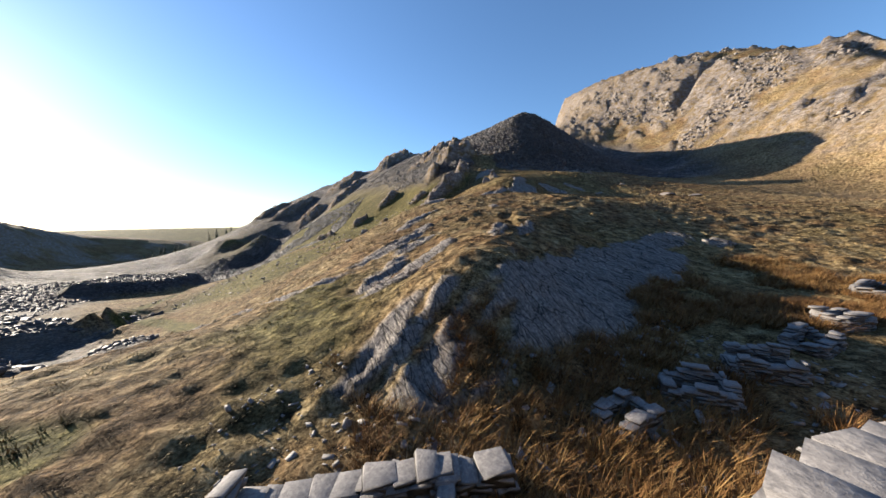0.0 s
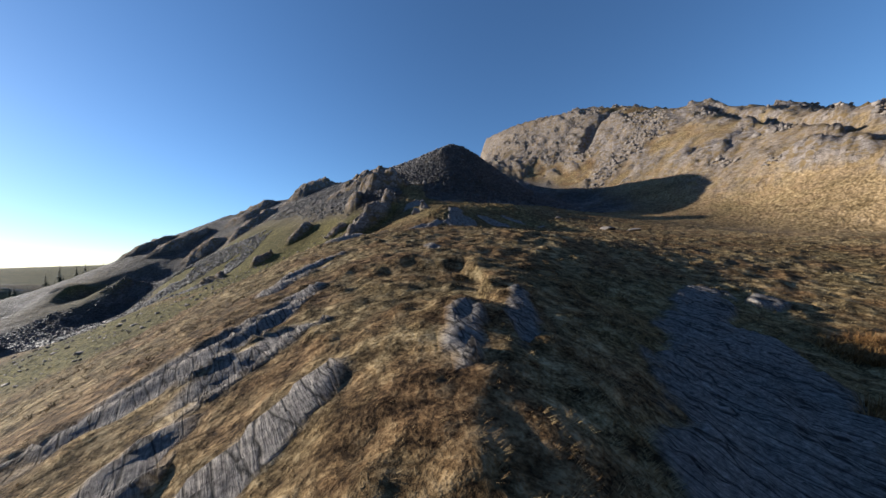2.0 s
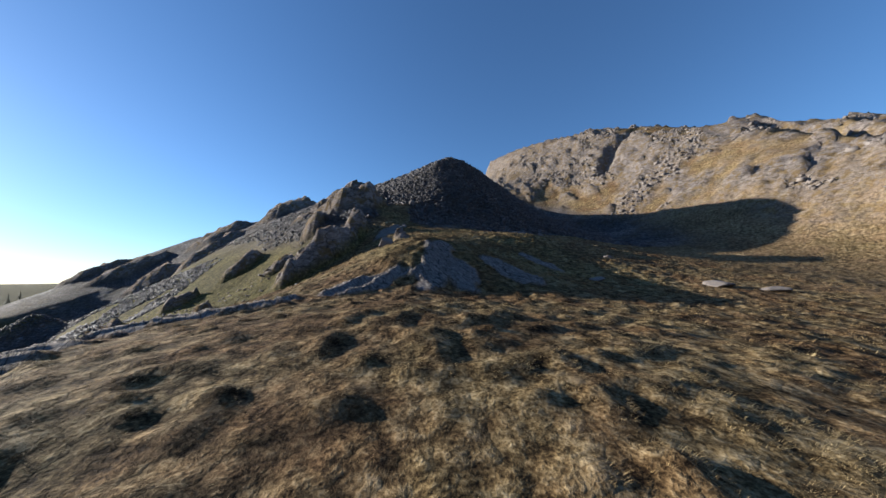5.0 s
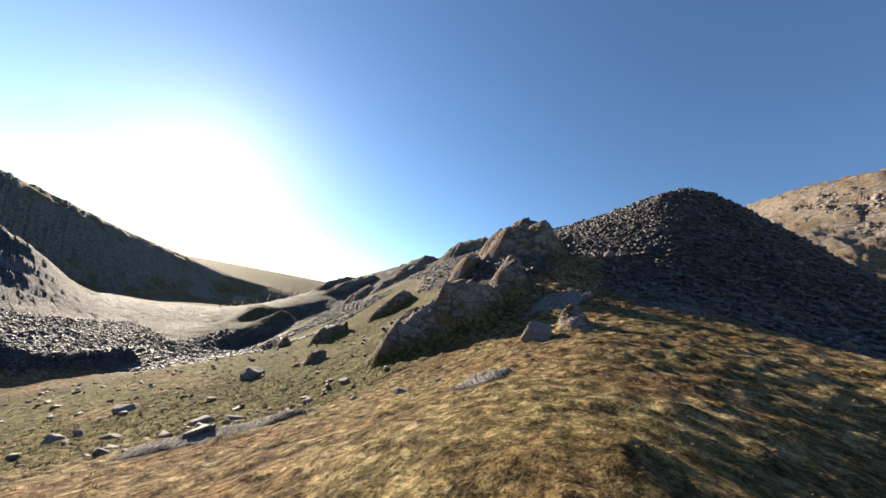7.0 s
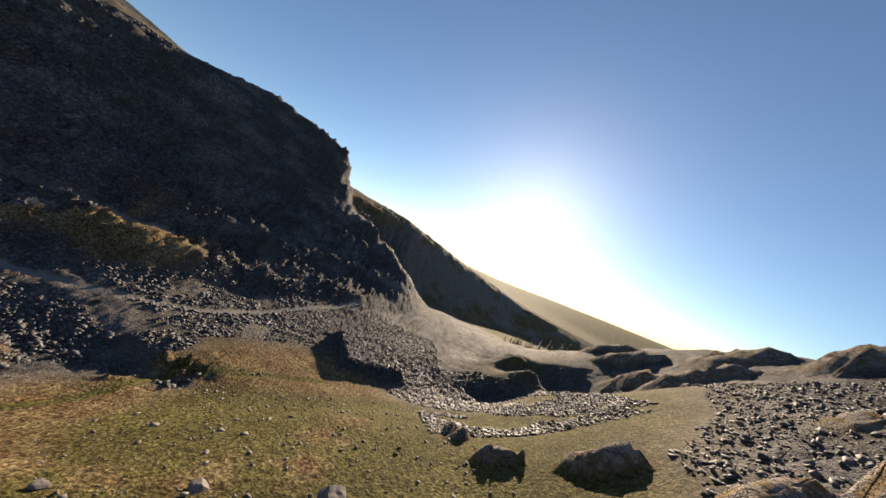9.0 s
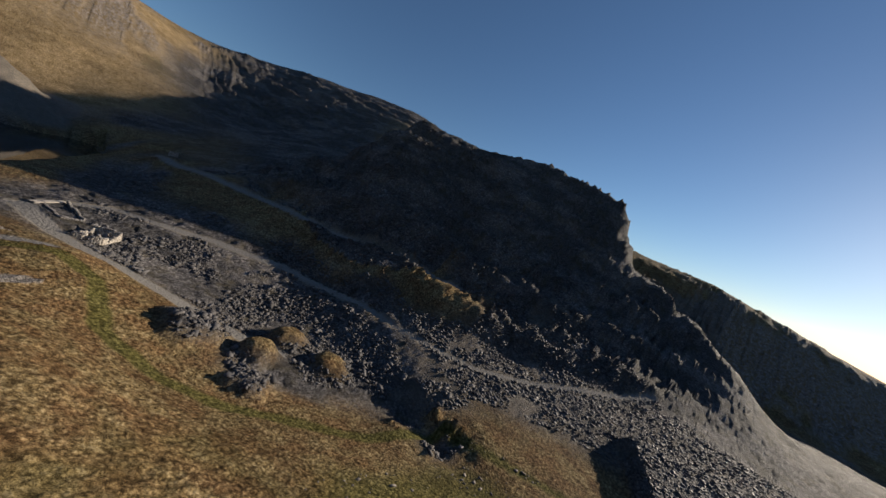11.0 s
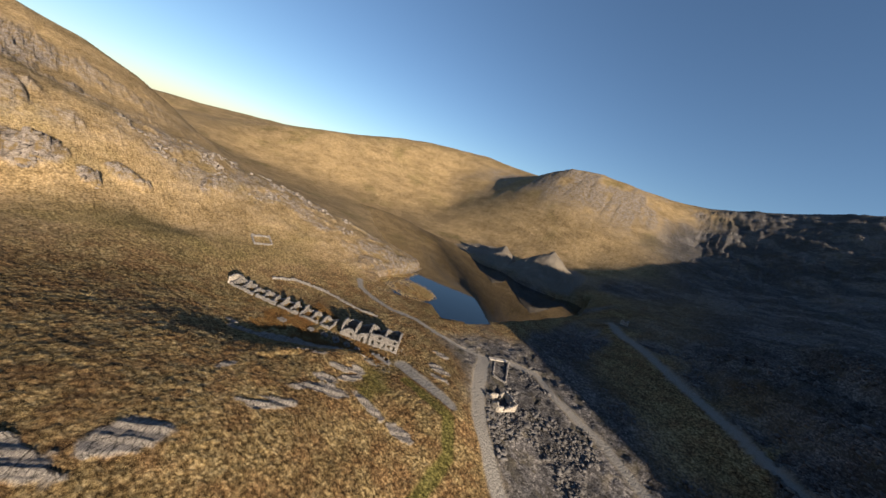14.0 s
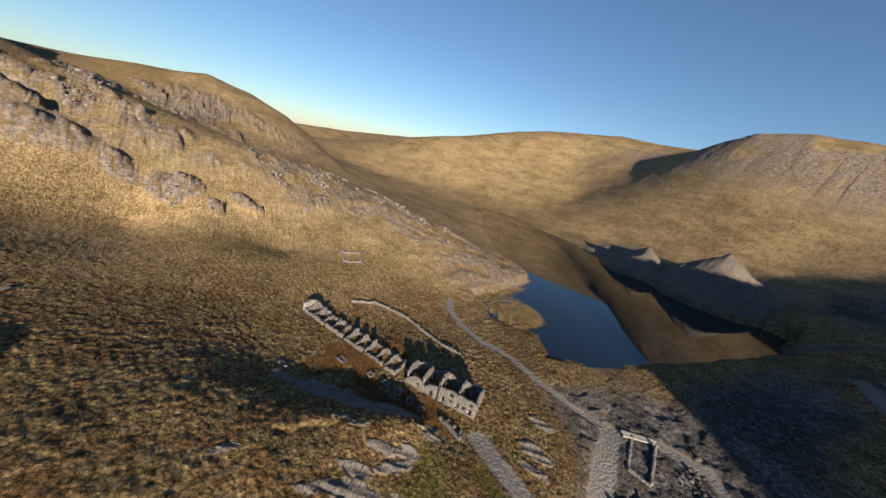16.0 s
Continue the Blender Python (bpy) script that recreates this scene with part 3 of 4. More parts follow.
def ground_material():
    g = Nodes("moor_and_slate")
    big, mid, small, fine = g.noise(0.018, 4), g.noise(0.16, 5), g.noise(1.1, 5, 0.65), g.noise(7, 4, 0.7)
    straw = g.ramp(g.mix(0.5, small, fine), (0.40, (0.040, 0.026, 0.012)), (0.47, (0.16, 0.112, 0.050)), (0.53, (0.31, 0.23, 0.115)), (0.61, (0.52, 0.415, 0.24)))
    russet = g.ramp(g.mix(0.5, small, fine), (0.41, (0.035, 0.020, 0.010)), (0.50, (0.18, 0.108, 0.050)), (0.60, (0.38, 0.26, 0.135)))
    grass = g.mix(g.ramp(mid, (0.42, 0.0), (0.60, 1.0)), straw, russet)
    bleached = g.ramp(g.mix(0.5, small, mid), (0.36, (0.20, 0.135, 0.065)), (0.50, (0.40, 0.29, 0.16)), (0.64, (0.56, 0.44, 0.27)))
    grass = g.mix(g.math('MULTIPLY', g.attr("pale"), 0.68), grass, bleached)
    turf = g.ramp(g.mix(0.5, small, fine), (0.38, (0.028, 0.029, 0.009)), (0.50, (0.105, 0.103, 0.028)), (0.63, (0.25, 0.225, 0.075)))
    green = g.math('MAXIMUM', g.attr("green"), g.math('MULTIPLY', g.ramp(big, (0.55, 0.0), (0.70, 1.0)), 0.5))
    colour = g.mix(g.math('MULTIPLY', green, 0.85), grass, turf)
    # tussocks: pale crowns, shade between clumps and hummocks painted into the colour
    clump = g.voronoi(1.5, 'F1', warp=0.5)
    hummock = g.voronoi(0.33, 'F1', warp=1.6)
    gap_shade = g.math('MULTIPLY', g.ramp(clump, (0.30, 1.0), (0.74, 0.56)), g.ramp(hummock, (0.30, 1.0), (0.85, 0.78)))
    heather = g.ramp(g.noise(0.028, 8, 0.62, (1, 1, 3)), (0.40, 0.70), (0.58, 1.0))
    colour = g.mix(1.0, colour, gap_shade, 'MULTIPLY')
    colour = g.mix(1.0, colour, heather, 'MULTIPLY')
    colour = g.mix(1.0, colour, (1.08, 1.07, 1.06), 'MULTIPLY')
    # pale crag with dark joints
    joint = g.voronoi(0.22, 'DISTANCE_TO_EDGE', stretch=(1, 0.6, 2.2), turn=35, warp=2.2)
    joint2 = g.voronoi(0.9, 'DISTANCE_TO_EDGE', stretch=(0.5, 1.6, 2.4), turn=30, warp=0.9)
    stone = g.ramp(g.mix(0.5, g.noise(0.5, 6, 0.7), fine), (0.38, (0.065, 0.054, 0.048)), (0.50, (0.24, 0.205, 0.18)), (0.62, (0.44, 0.385, 0.34)))
    stone = g.mix(g.ramp(joint2, (0.0, 0.55), (0.05, 0.0)), stone, (0.05, 0.043, 0.036))
    stone = g.mix(g.ramp(joint, (0.0, 0.85), (0.045, 0.0)), stone, (0.035, 0.030, 0.024))
    heath = g.ramp(g.noise(0.35, 5, 0.7), (0.50, 0.0), (0.58, 1.0))
    stone = g.mix(g.math('MULTIPLY', heath, 0.8), stone, (0.17, 0.115, 0.045))
    colour = g.mix(g.attr("rock"), colour, stone)
    # broken slate
    bit = g.voronoi(2.6, 'F1', "Color", (1, 1, 2))
    bit2 = g.voronoi(0.9, 'F1', "Color", (1, 1.6, 2), 40)
    slate = g.ramp(g.mix(0.5, bit, bit2), (0.10, (0.017, 0.016, 0.017)), (0.50, (0.060, 0.057, 0.058)), (0.85, (0.16, 0.152, 0.15)))
    slate = g.mix(g.math('MULTIPLY', g.ramp(mid, (0.50, 0.0), (0.66, 1.0)), 0.55), slate, (0.060, 0.050, 0.028))
    fall = g.ramp(g.noise(0.05, 7, 0.65, (1.0, 0.45, 1.0), 55), (0.46, 0.0), (0.58, 0.75))
    slate = g.mix(fall, slate, g.mix(1.0, slate, (2.1, 2.05, 2.0), 'MULTIPLY'))
    colour = g.mix(g.attr("waste"), colour, slate)
    # smooth bedding slabs, streaked down the dip
    streak = g.mix(0.5, g.noise(1.6, 7, 0.72, (0.30, 3.4, 1), -53), g.noise(4.5, 5, 0.7, (0.22, 3.6, 1), -56))
    bare = g.ramp(g.mix(0.35, streak, fine), (0.37, (0.032, 0.028, 0.026)), (0.45, (0.14, 0.126, 0.118)), (0.53, (0.275, 0.25, 0.228)), (0.63, (0.52, 0.465, 0.40)))
    crack = g.voronoi(0.8, 'DISTANCE_TO_EDGE', stretch=(0.25, 2.4, 1), turn=-53, warp=0.7)
    bare = g.mix(g.ramp(crack, (0.0, 0.85), (0.05, 0.0)), bare, (0.016, 0.015, 0.013))
    colour = g.mix(g.attr("slab"), colour, bare)
    grit = g.ramp(fine, (0.3, (0.10, 0.093, 0.086)), (0.7, (0.27, 0.255, 0.235)))
    colour = g.mix(g.attr("gravel"), colour, grit)
    relief = g.math('SUBTRACT', g.math('ADD', g.math('MULTIPLY', small, 0.5), g.math('MULTIPLY', fine, 0.35)), g.math('MULTIPLY', clump, 0.7))
    hard = g.math('ADD', g.math('MULTIPLY', g.ramp(joint2, (0.0, 0.0), (0.12, 1.0)), 0.5), g.math('MULTIPLY', bit, 0.7))
    solid = g.math('MINIMUM', g.math('ADD', g.attr("rock"), g.attr("waste")), 1.0)
    relief = g.mix(solid, relief, g.math('ADD', hard, g.math('MULTIPLY', fine, 0.3)))
    relief = g.mix(g.attr("slab"), relief, g.math('ADD', g.math('MULTIPLY', streak, 1.5), g.math('MULTIPLY', g.ramp(crack, (0.0, 0.0), (0.08, 1.0)), 0.35)))
    rough = g.mix(g.attr("waste"), (0.95, 0.95, 0.95), (0.82, 0.82, 0.82))
    return g.finish(colour, rough, relief, 0.85, 0.42, 0.06)


def slate_material(name, lo, mid, hi, rough=0.6):
    """Grey slate stones; each piece has a tone of its own."""
    g = Nodes(name)
    tone = g.ramp(g.island(), (0.0, lo), (0.6, mid), (1.0, hi))
    grain = g.noise(5, 5, 0.7, (1, 1, 4))
    return g.finish(g.mix(0.55, tone, g.ramp(grain, (0.3, lo), (0.7, hi))), rough, grain, 0.5, 0.04, 0.3)


def masonry_material(name, lo, mid, hi):
    """Dry-laid slate walling: flat stones in rough courses."""
    g = Nodes(name)
    bed = g.voronoi(2.2, 'DISTANCE_TO_EDGE', stretch=(1, 1, 3.4))
    tone = g.ramp(g.mix(0.5, g.voronoi(2.2, 'F1', "Color", (1, 1, 3.4)), g.noise(9, 4)), (0.2, lo), (0.5, mid), (0.8, hi))
    colour = g.mix(g.ramp(bed, (0.0, 0.8), (0.06, 0.0)), tone, (0.03, 0.028, 0.026))
    return g.finish(colour, 0.85, g.ramp(bed, (0.0, 0.0), (0.1, 1.0)), 0.8, 0.06, 0.25)


def water_material():
    g = Nodes("lake_water")
    return g.finish((0.006, 0.010, 0.014), 0.03, g.noise(1.2, 3), 0.05, 0.02, 0.5)


def sheet(name, x, y, z, material, masks=None, names=()):
    """A grid of quads as one mesh."""
    ny, nx = x.shape
    me = bpy.data.meshes.new(name)
    idx = np.arange(nx * ny).reshape(ny, nx)
    quads = np.stack([idx[:-1, :-1], idx[:-1, 1:], idx[1:, 1:], idx[1:, :-1]], -1).reshape(-1, 4)
    me.vertices.add(nx * ny)
    me.vertices.foreach_set("co", np.stack([x.ravel(), y.ravel(), z.ravel()], -1).ravel().astype(np.float32))
    me.loops.add(quads.size)
    me.loops.foreach_set("vertex_index", quads.ravel().astype(np.int32))
    me.polygons.add(len(quads))
    me.polygons.foreach_set("loop_start", (np.arange(len(quads)) * 4).astype(np.int32))
    me.update(calc_edges=True)
    me.shade_smooth()
    for i, n in enumerate(names):
        a = me.attributes.new(n, 'FLOAT', 'POINT')
        a.data.foreach_set("value", masks[i].astype(np.float32))
    me.materials.append(material)
    return new(name, me)


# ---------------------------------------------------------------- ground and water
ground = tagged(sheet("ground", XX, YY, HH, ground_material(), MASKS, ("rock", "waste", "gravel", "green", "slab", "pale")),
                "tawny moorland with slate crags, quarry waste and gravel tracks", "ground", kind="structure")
bm = bmesh.new()
bm.faces.new([bm.verts.new((x, y, 0.0)) for x, y in SHORE])
me = bpy.data.meshes.new("water")
bm.to_mesh(me)
bm.free()
me.materials.append(water_material())
lake = tagged(new("water", me), "still dark mountain lake that mirrors the hillside", "lake", kind="structure")


# ---------------------------------------------------------------- helpers for things
def part(name, bm, material, parent, label=""):
    """Links a bmesh as one mesh object under a thing or a part."""
    me = bpy.data.meshes.new(name)
    bm.to_mesh(me)
    bm.free()
    me.materials.append(material)
    ob = new(name, me)
    ob.parent = parent
    return tagged(ob, label)


def raw_mesh(name, verts, faces, material, smooth_shade=False):
    """A mesh from arrays of corners and equal-sided faces."""
    me = bpy.data.meshes.new(name)
    n, k = faces.shape
    me.vertices.add(len(verts))
    me.vertices.foreach_set("co", verts.astype(np.float32).ravel())
    me.loops.add(n * k)
    me.loops.foreach_set("vertex_index", faces.astype(np.int32).ravel())
    me.polygons.add(n)
    me.polygons.foreach_set("loop_start", (np.arange(n) * k).astype(np.int32))
    me.update(calc_edges=True)
    if smooth_shade:
        me.shade_smooth()
    me.materials.append(material)
    return me


CORNERS = np.array([(-1, -1, -1), (1, -1, -1), (1, 1, -1), (-1, 1, -1), (-1, -1, 1), (1, -1, 1), (1, 1, 1), (-1, 1, 1)], float) / 2
SIDES = np.array([(0, 3, 2, 1), (4, 5, 6, 7), (0, 1, 5, 4), (1, 2, 6, 5), (2, 3, 7, 6), (3, 0, 4, 7)])


def turned(n, rng, tilt):
    """Random rotation matrices: any heading, leaning by about tilt radians."""
    a, b, c = rng.uniform(0, 2 * np.pi, n), rng.normal(0, tilt, n), rng.normal(0, tilt, n)
    ca, sa, cb, sb, cc, sc = np.cos(a), np.sin(a), np.cos(b), np.sin(b), np.cos(c), np.sin(c)
    o, i = np.zeros(n), np.ones(n)
    rz = np.stack([ca, -sa, o, sa, ca, o, o, o, i], -1).reshape(n, 3, 3)
    ry = np.stack([cb, o, sb, o, i, o, -sb, o, cb], -1).reshape(n, 3, 3)
    rx = np.stack([i, o, o, o, cc, -sc, o, sc, cc], -1).reshape(n, 3, 3)
    return rz @ ry @ rx


def blocks_mesh(name, centres, sizes, turns, material, rng, wear=0.16):
    """Many uneven blocks as one mesh."""
    n = len(centres)
    c = CORNERS[None] * (1 + rng.uniform(-wear, wear, (n, 8, 3)))
    v = np.einsum('nij,nkj->nki', turns, c * sizes[:, None, :]) + centres[:, None, :]
    f = SIDES[None] + (np.arange(n) * 8)[:, None, None]
    return raw_mesh(name, v.reshape(-1, 3), f.reshape(-1, 4), material)


WALLING = masonry_material("slate_walling", (0.055, 0.052, 0.052), (0.20, 0.185, 0.175), (0.40, 0.37, 0.34))
STONE = slate_material("loose_slate", (0.045, 0.043, 0.046), (0.15, 0.142, 0.142), (0.36, 0.335, 0.31), 0.75)
WASTE = slate_material("tip_slate", (0.018, 0.017, 0.018), (0.060, 0.057, 0.058), (0.17, 0.16, 0.16), 0.7)
PALE = slate_material("pale_stone", (0.12, 0.105, 0.09), (0.34, 0.30, 0.26), (0.55, 0.50, 0.44), 0.85)
CRAG = slate_material("crag_stone", (0.055, 0.047, 0.042), (0.16, 0.137, 0.12), (0.30, 0.262, 0.23), 0.85)
rng = np.random.default_rng(5)


def wall_stones(p0, p1, heights, thick, openings=(), course=0.26, ground=None):
    """Stones of a wall from p0 to p1: centres, sizes, heading. heights: the ragged top at even steps; openings: (from, to, low, high)."""
    p0, p1 = np.array(p0, float), np.array(p1, float)
    length = np.hypot(*(p1 - p0))
    ux, uy = (p1 - p0) / length
    head = math.atan2(uy, ux)
    cs, ss, tops = [], [], []
    row, z = 0, -0.35
    steps = np.linspace(0, length, len(heights))
    while z < max(heights) + 0.1:
        h = course * rng.uniform(0.75, 1.25)
        s = -rng.uniform(0, 0.4)
        while s < length:
            w = rng.uniform(0.35, 0.8)
            a, b = max(s, 0), min(s + w, length)
            s += w
            mid = (a + b) / 2
            top = np.interp(mid, steps, heights)
            if b - a < 0.1 or z + h * 0.5 > top or any(o[0] < mid < o[1] and o[2] < z + h / 2 < o[3] for o in openings):
                continue
            x, y = p0[0] + ux * mid, p0[1] + uy * mid
            base = ground_z(x, y) if ground is None else ground
            last = z + 1.5 * h > top
            cs.append((x + rng.uniform(-0.03, 0.03), y + rng.uniform(-0.03, 0.03), base + z + h / 2))
            ss.append((b - a - 0.01, thick * rng.uniform(0.88, 1.08), h * 0.97))
            tops.append(last)
        z += h
    return np.array(cs), np.array(ss), head, np.array(tops)


cap_meshes = []
for k in range(5):
    cap_meshes.append(blocks_mesh("stone", np.zeros((1, 3)), np.array([[1.0, 1.0, 1.0]]), np.eye(3)[None], STONE, rng, 0.2))


def stone_wall(thing, p0, p1, heights, thick=0.55, openings=(), course=0.26, caps=24, material=None, ground=None, name="wall"):
    """A wall as a part of a thing: one mesh of coursed stones, and loose top stones that are parts of it."""
    cs, ss, head, tops = wall_stones(p0, p1, heights, thick, openings, course, ground)
    loose = np.nonzero(tops)[0]
    loose = loose[np.linspace(0, len(loose) - 1, min(caps, len(loose))).astype(int)] if caps and len(loose) else np.array([], int)
    keep = np.ones(len(cs), bool)
    keep[loose] = False
    if caps >= 300:
        keep[:] = False
        keep[:3] = True
        loose = np.nonzero(~keep)[0]
    ch, sh = math.cos(head), math.sin(head)
    m = np.tile(np.array([[ch, -sh, 0], [sh, ch, 0], [0, 0, 1]]), (keep.sum(), 1, 1))
    me = blocks_mesh(name, cs[keep] - np.array(thing.location)[None], ss[keep], m, material or WALLING, rng, 0.07)
    ob = new(name, me)
    ob.parent = thing
    if caps < 300:
        tagged(ob, kind="stuff")
    for i in loose:
        st = new("stone", cap_meshes[i % 5])
        st.parent = ob
        st.matrix_basis = Matrix.LocRotScale(Vector(cs[i]) - thing.location, Euler((rng.normal(0, 0.05), rng.normal(0, 0.05), head + rng.normal(0, 0.12))), Vector(ss[i] * (1.08, 1.15, 1.1)))
    return ob


def ruin(name, x, y, label, category, group=""):
    ob = new(name)
    ob.location = (x, y, float(ground_z(x, y)))
    bpy.context.view_layer.update()
    return tagged(ob, label, category, group)


def ragged(n, mean, spread_h, drop=()):
    h = mean + spread_h * rng.uniform(-1, 1, n)
    for i in drop:
        h[i] *= 0.45
    return h


# ---------------------------------------------------------------- the roofless terrace house
U, V = np.array([0.828, 0.561]), np.array([0.561, -0.828])
A = np.array([-8.7, -58.3])
HOUSE_FLOOR = 2.3


def at_house(s, d):
    return A + U * s + V * d


house = ruin("ruined_house", *at_house(10, 3), "roofless two-storey slate terrace house with empty doorways", "ruin")
stone_wall(house, at_house(0, 0), at_house(10.6, 0), ragged(12, 4.3, 0.25), 0.6, [(1.0, 1.95, 0, 2.0), (2.9, 3.8, 0.9, 2.0), (4.6, 5.4, 0, 2.0), (6.6, 7.4, 0.9, 1.9), (8.6, 9.5, 0, 1.9), (1.1, 1.9, 2.8, 3.6), (6.6, 7.4, 2.8, 3.6)], caps=22, ground=HOUSE_FLOOR)
stone_wall(house, at_house(11.2, 0), at_house(21, 0), [3.6, 3.2, 2.9, 1.6, 2.4, 3.2, 3.0, 2.2, 1.0], 0.6, [(1.2, 2.1, 0, 1.9), (5.4, 6.3, 0.9, 1.9)], caps=18, ground=HOUSE_FLOOR)
stone_wall(house, at_house(0, 6.4), at_house(21, 6.4), [4.4, 4.6, 3.9, 4.3, 2.6, 3.9, 4.4, 3.2, 2.2, 3.6, 3.4, 2.4], 0.6, [(3, 3.9, 1, 2.1), (8, 8.8, 1, 2), (14, 14.9, 1, 2)], caps=26, ground=HOUSE_FLOOR)
for s, h in ((0.3, 5.2), (5.4, 5.0), (10.9, 5.3), (15.8, 4.4), (20.7, 4.0)):
    stone_wall(house, at_house(s, 0.35), at_house(s, 6.1), [h * 0.82, h * 0.95, h * 1.08, h * 1.0, h * 0.86], 0.6, caps=12, ground=HOUSE_FLOOR)

# ---------------------------------------------------------------- the long row of fallen cottages
row = ruin("ruined_cottage_row", 31, -38, "long row of fallen slate cottages with stubs of cross walls", "ruin")
R0, R1 = np.array([11.5, -44.5]), np.array([47.5, -25.5])
RU = (R1 - R0) / np.hypot(*(R1 - R0))
RV = np.array([RU[1], -RU[0]])
RL = float(np.hypot(*(R1 - R0)))
stone_wall(row, R0, R1, ragged(40, 1.0, 0.45), 0.7, [(4, 5, 0, 3), (12, 13, 0, 3), (21, 22, 0, 3), (30, 31, 0, 3)], caps=40)
stone_wall(row, R0 + RV * 5.6, R1 + RV * 5.6, ragged(40, 1.3, 0.6, (5, 6, 14, 22, 23, 31)), 0.65, caps=40)
for i, s in enumerate(np.linspace(0.3, RL - 0.3, 11)):
    tall = 2.6 if i in (3, 4, 5, 9, 10) else 1.5
    stone_wall(row, R0 + RU * s + RV * 0.4, R0 + RU * s + RV * 5.3, [tall * 0.35, tall * 0.5, tall * 0.6, tall, tall * 1.05], 0.6, caps=8)
gable = ruin("ruined_gable", *(R1 + RV * 3), "pale standing gable wall of a fallen cottage", "ruin")
stone_wall(gable, R1 + RU * 0.8, R1 + RU * 0.8 + RV * 5.6, [2.6, 3.0, 3.5, 3.2, 2.7], 0.6, caps=10, material=PALE)
stone_wall(gable, R1 + RU * 0.8 + RV * 5.7, R1 - RU * 2.4 + RV * 5.7, [2.7, 2.2, 1.4], 0.6, caps=6, material=PALE)

# ---------------------------------------------------------------- small outbuildings in front of the houses
yard_wall = ruin("yard_wall", -9, -50.4, "broken slate yard wall with slabs tumbled on its top", "wall")
stone_wall(yard_wall, (-12.6, -51.4), (-5.6, -49.6), ragged(14, 0.75, 0.3), 0.7, course=0.14, caps=300)
for s in (0.2, 0.45, 0.75):
    px, py = -12.6 + 7 * s, -51.4 + 1.8 * s
    stone_wall(yard_wall, (px, py), (px + 0.5, py - 1.9), ragged(5, 0.6, 0.25), 0.4, course=0.14, caps=300)
for x, y, w, d, h, turn in ((-1.6, -46.4, 1.6, 1.1, 0.45, 35), (1.6, -44.6, 1.9, 1.3, 0.6, -20), (5.2, -42.6, 2.0, 1.6, 0.7, -20), (8.8, -40.4, 1.8, 1.2, 0.6, 30), (12.6, -37.6, 1.6, 1.2, 0.7, 10), (20.4, -31.6, 2.4, 1.6, 0.7, 28)):
    out = ruin("ruined_outhouse", x, y, "low roofless slate outhouse walls among dead grass", "ruin", "outhouses below the slab ridge")
    ct, st = math.cos(radians(turn)), math.sin(radians(turn))
    e1, e2, o = np.array([ct, st]), np.array([-st, ct]), np.array([x, y])
    k = [o - e1 * w / 2 - e2 * d / 2, o + e1 * w / 2 - e2 * d / 2, o + e1 * w / 2 + e2 * d / 2, o - e1 * w / 2 + e2 * d / 2]
    for q in range(4):
        hh = ragged(5, h * (1, 0.8, 1.05, 0.7)[q], 0.3)
        stone_wall(out, k[q], k[(q + 1) % 4], hh, 0.36, course=0.11, caps=300)

# ---------------------------------------------------------------- walls, sheepfold, bridge, quarry buildings
field = ruin("dry_stone_wall", 38, -60, "curved tumbled dry-stone field wall", "wall")
fw = [(53, -43), (51, -52), (45, -58), (39, -62), (30, -64), (22, -66.5), (15, -70)]
for a, b in zip(fw, fw[1:]):
    stone_wall(field, a, b, ragged(8, 0.9, 0.3), 0.6, caps=8, name="length_of_wall")
fold = ruin("sheepfold", 84, -50, "small square stone sheepfold on the meadow", "sheepfold")
fk = [(81, -46), (88, -47), (87, -55), (80.5, -54)]
for a, b in zip(fk, fk[1:] + fk[:1]):
    stone_wall(fold, a, b, ragged(6, 0.9, 0.35), 0.6, caps=6)
yard = ruin("quarry_building", -41, -84, "broken pale-walled quarry building beside the stream", "ruin")
yk = [(-37, -80), (-43, -78), (-47, -85), (-41, -88)]
for (a, b), h in zip(zip(yk, yk[1:] + yk[:1]), (2.4, 1.6, 2.9, 2.0)):
    stone_wall(yard, a, b, ragged(8, h, 0.7), 0.7, [(2.2, 3.2, 0, 1.9)], course=0.4, caps=8, material=PALE, ground=float(ground_z(-38, -81)) - 0.2)
mill = ruin("wheel_pit", -36, -92, "stone-lined pit walls below the footbridge", "ruin")
for a, b, h in (((-28, -103), (-33, -92), 0.6), ((-33, -106), (-38, -94), 0.7), ((-33, -92), (-38, -94), 0.5)):
    stone_wall(mill, a, b, ragged(8, h, 0.4), 0.7, course=0.35, caps=8)
hut = ruin("stone_hut", -64, -222, "small pale roofless stone hut under the tip", "hut")
for a, b in (((-66, -220), (-62, -220)), ((-62, -220), (-62, -225)), ((-62, -225), (-66, -225)), ((-66, -225), (-66, -220))):
    stone_wall(hut, a, b, ragged(5, 3.0, 0.6), 0.6, caps=4, course=0.4, material=PALE)


def rounded_block(sx, sy, sz, bevel, seed):
    """An uneven bevelled block."""
    r = random.Random(seed)
    bm = bmesh.new()
    bmesh.ops.create_cube(bm, size=1)
    for v in bm.verts:
        v.co = Vector((v.co.x * sx * r.uniform(0.85, 1.1), v.co.y * sy * r.uniform(0.85, 1.1), v.co.z * sz * r.uniform(0.8, 1.15)))
    bmesh.ops.bevel(bm, geom=bm.edges[:], offset=bevel, segments=2, affect='EDGES')
    return bm


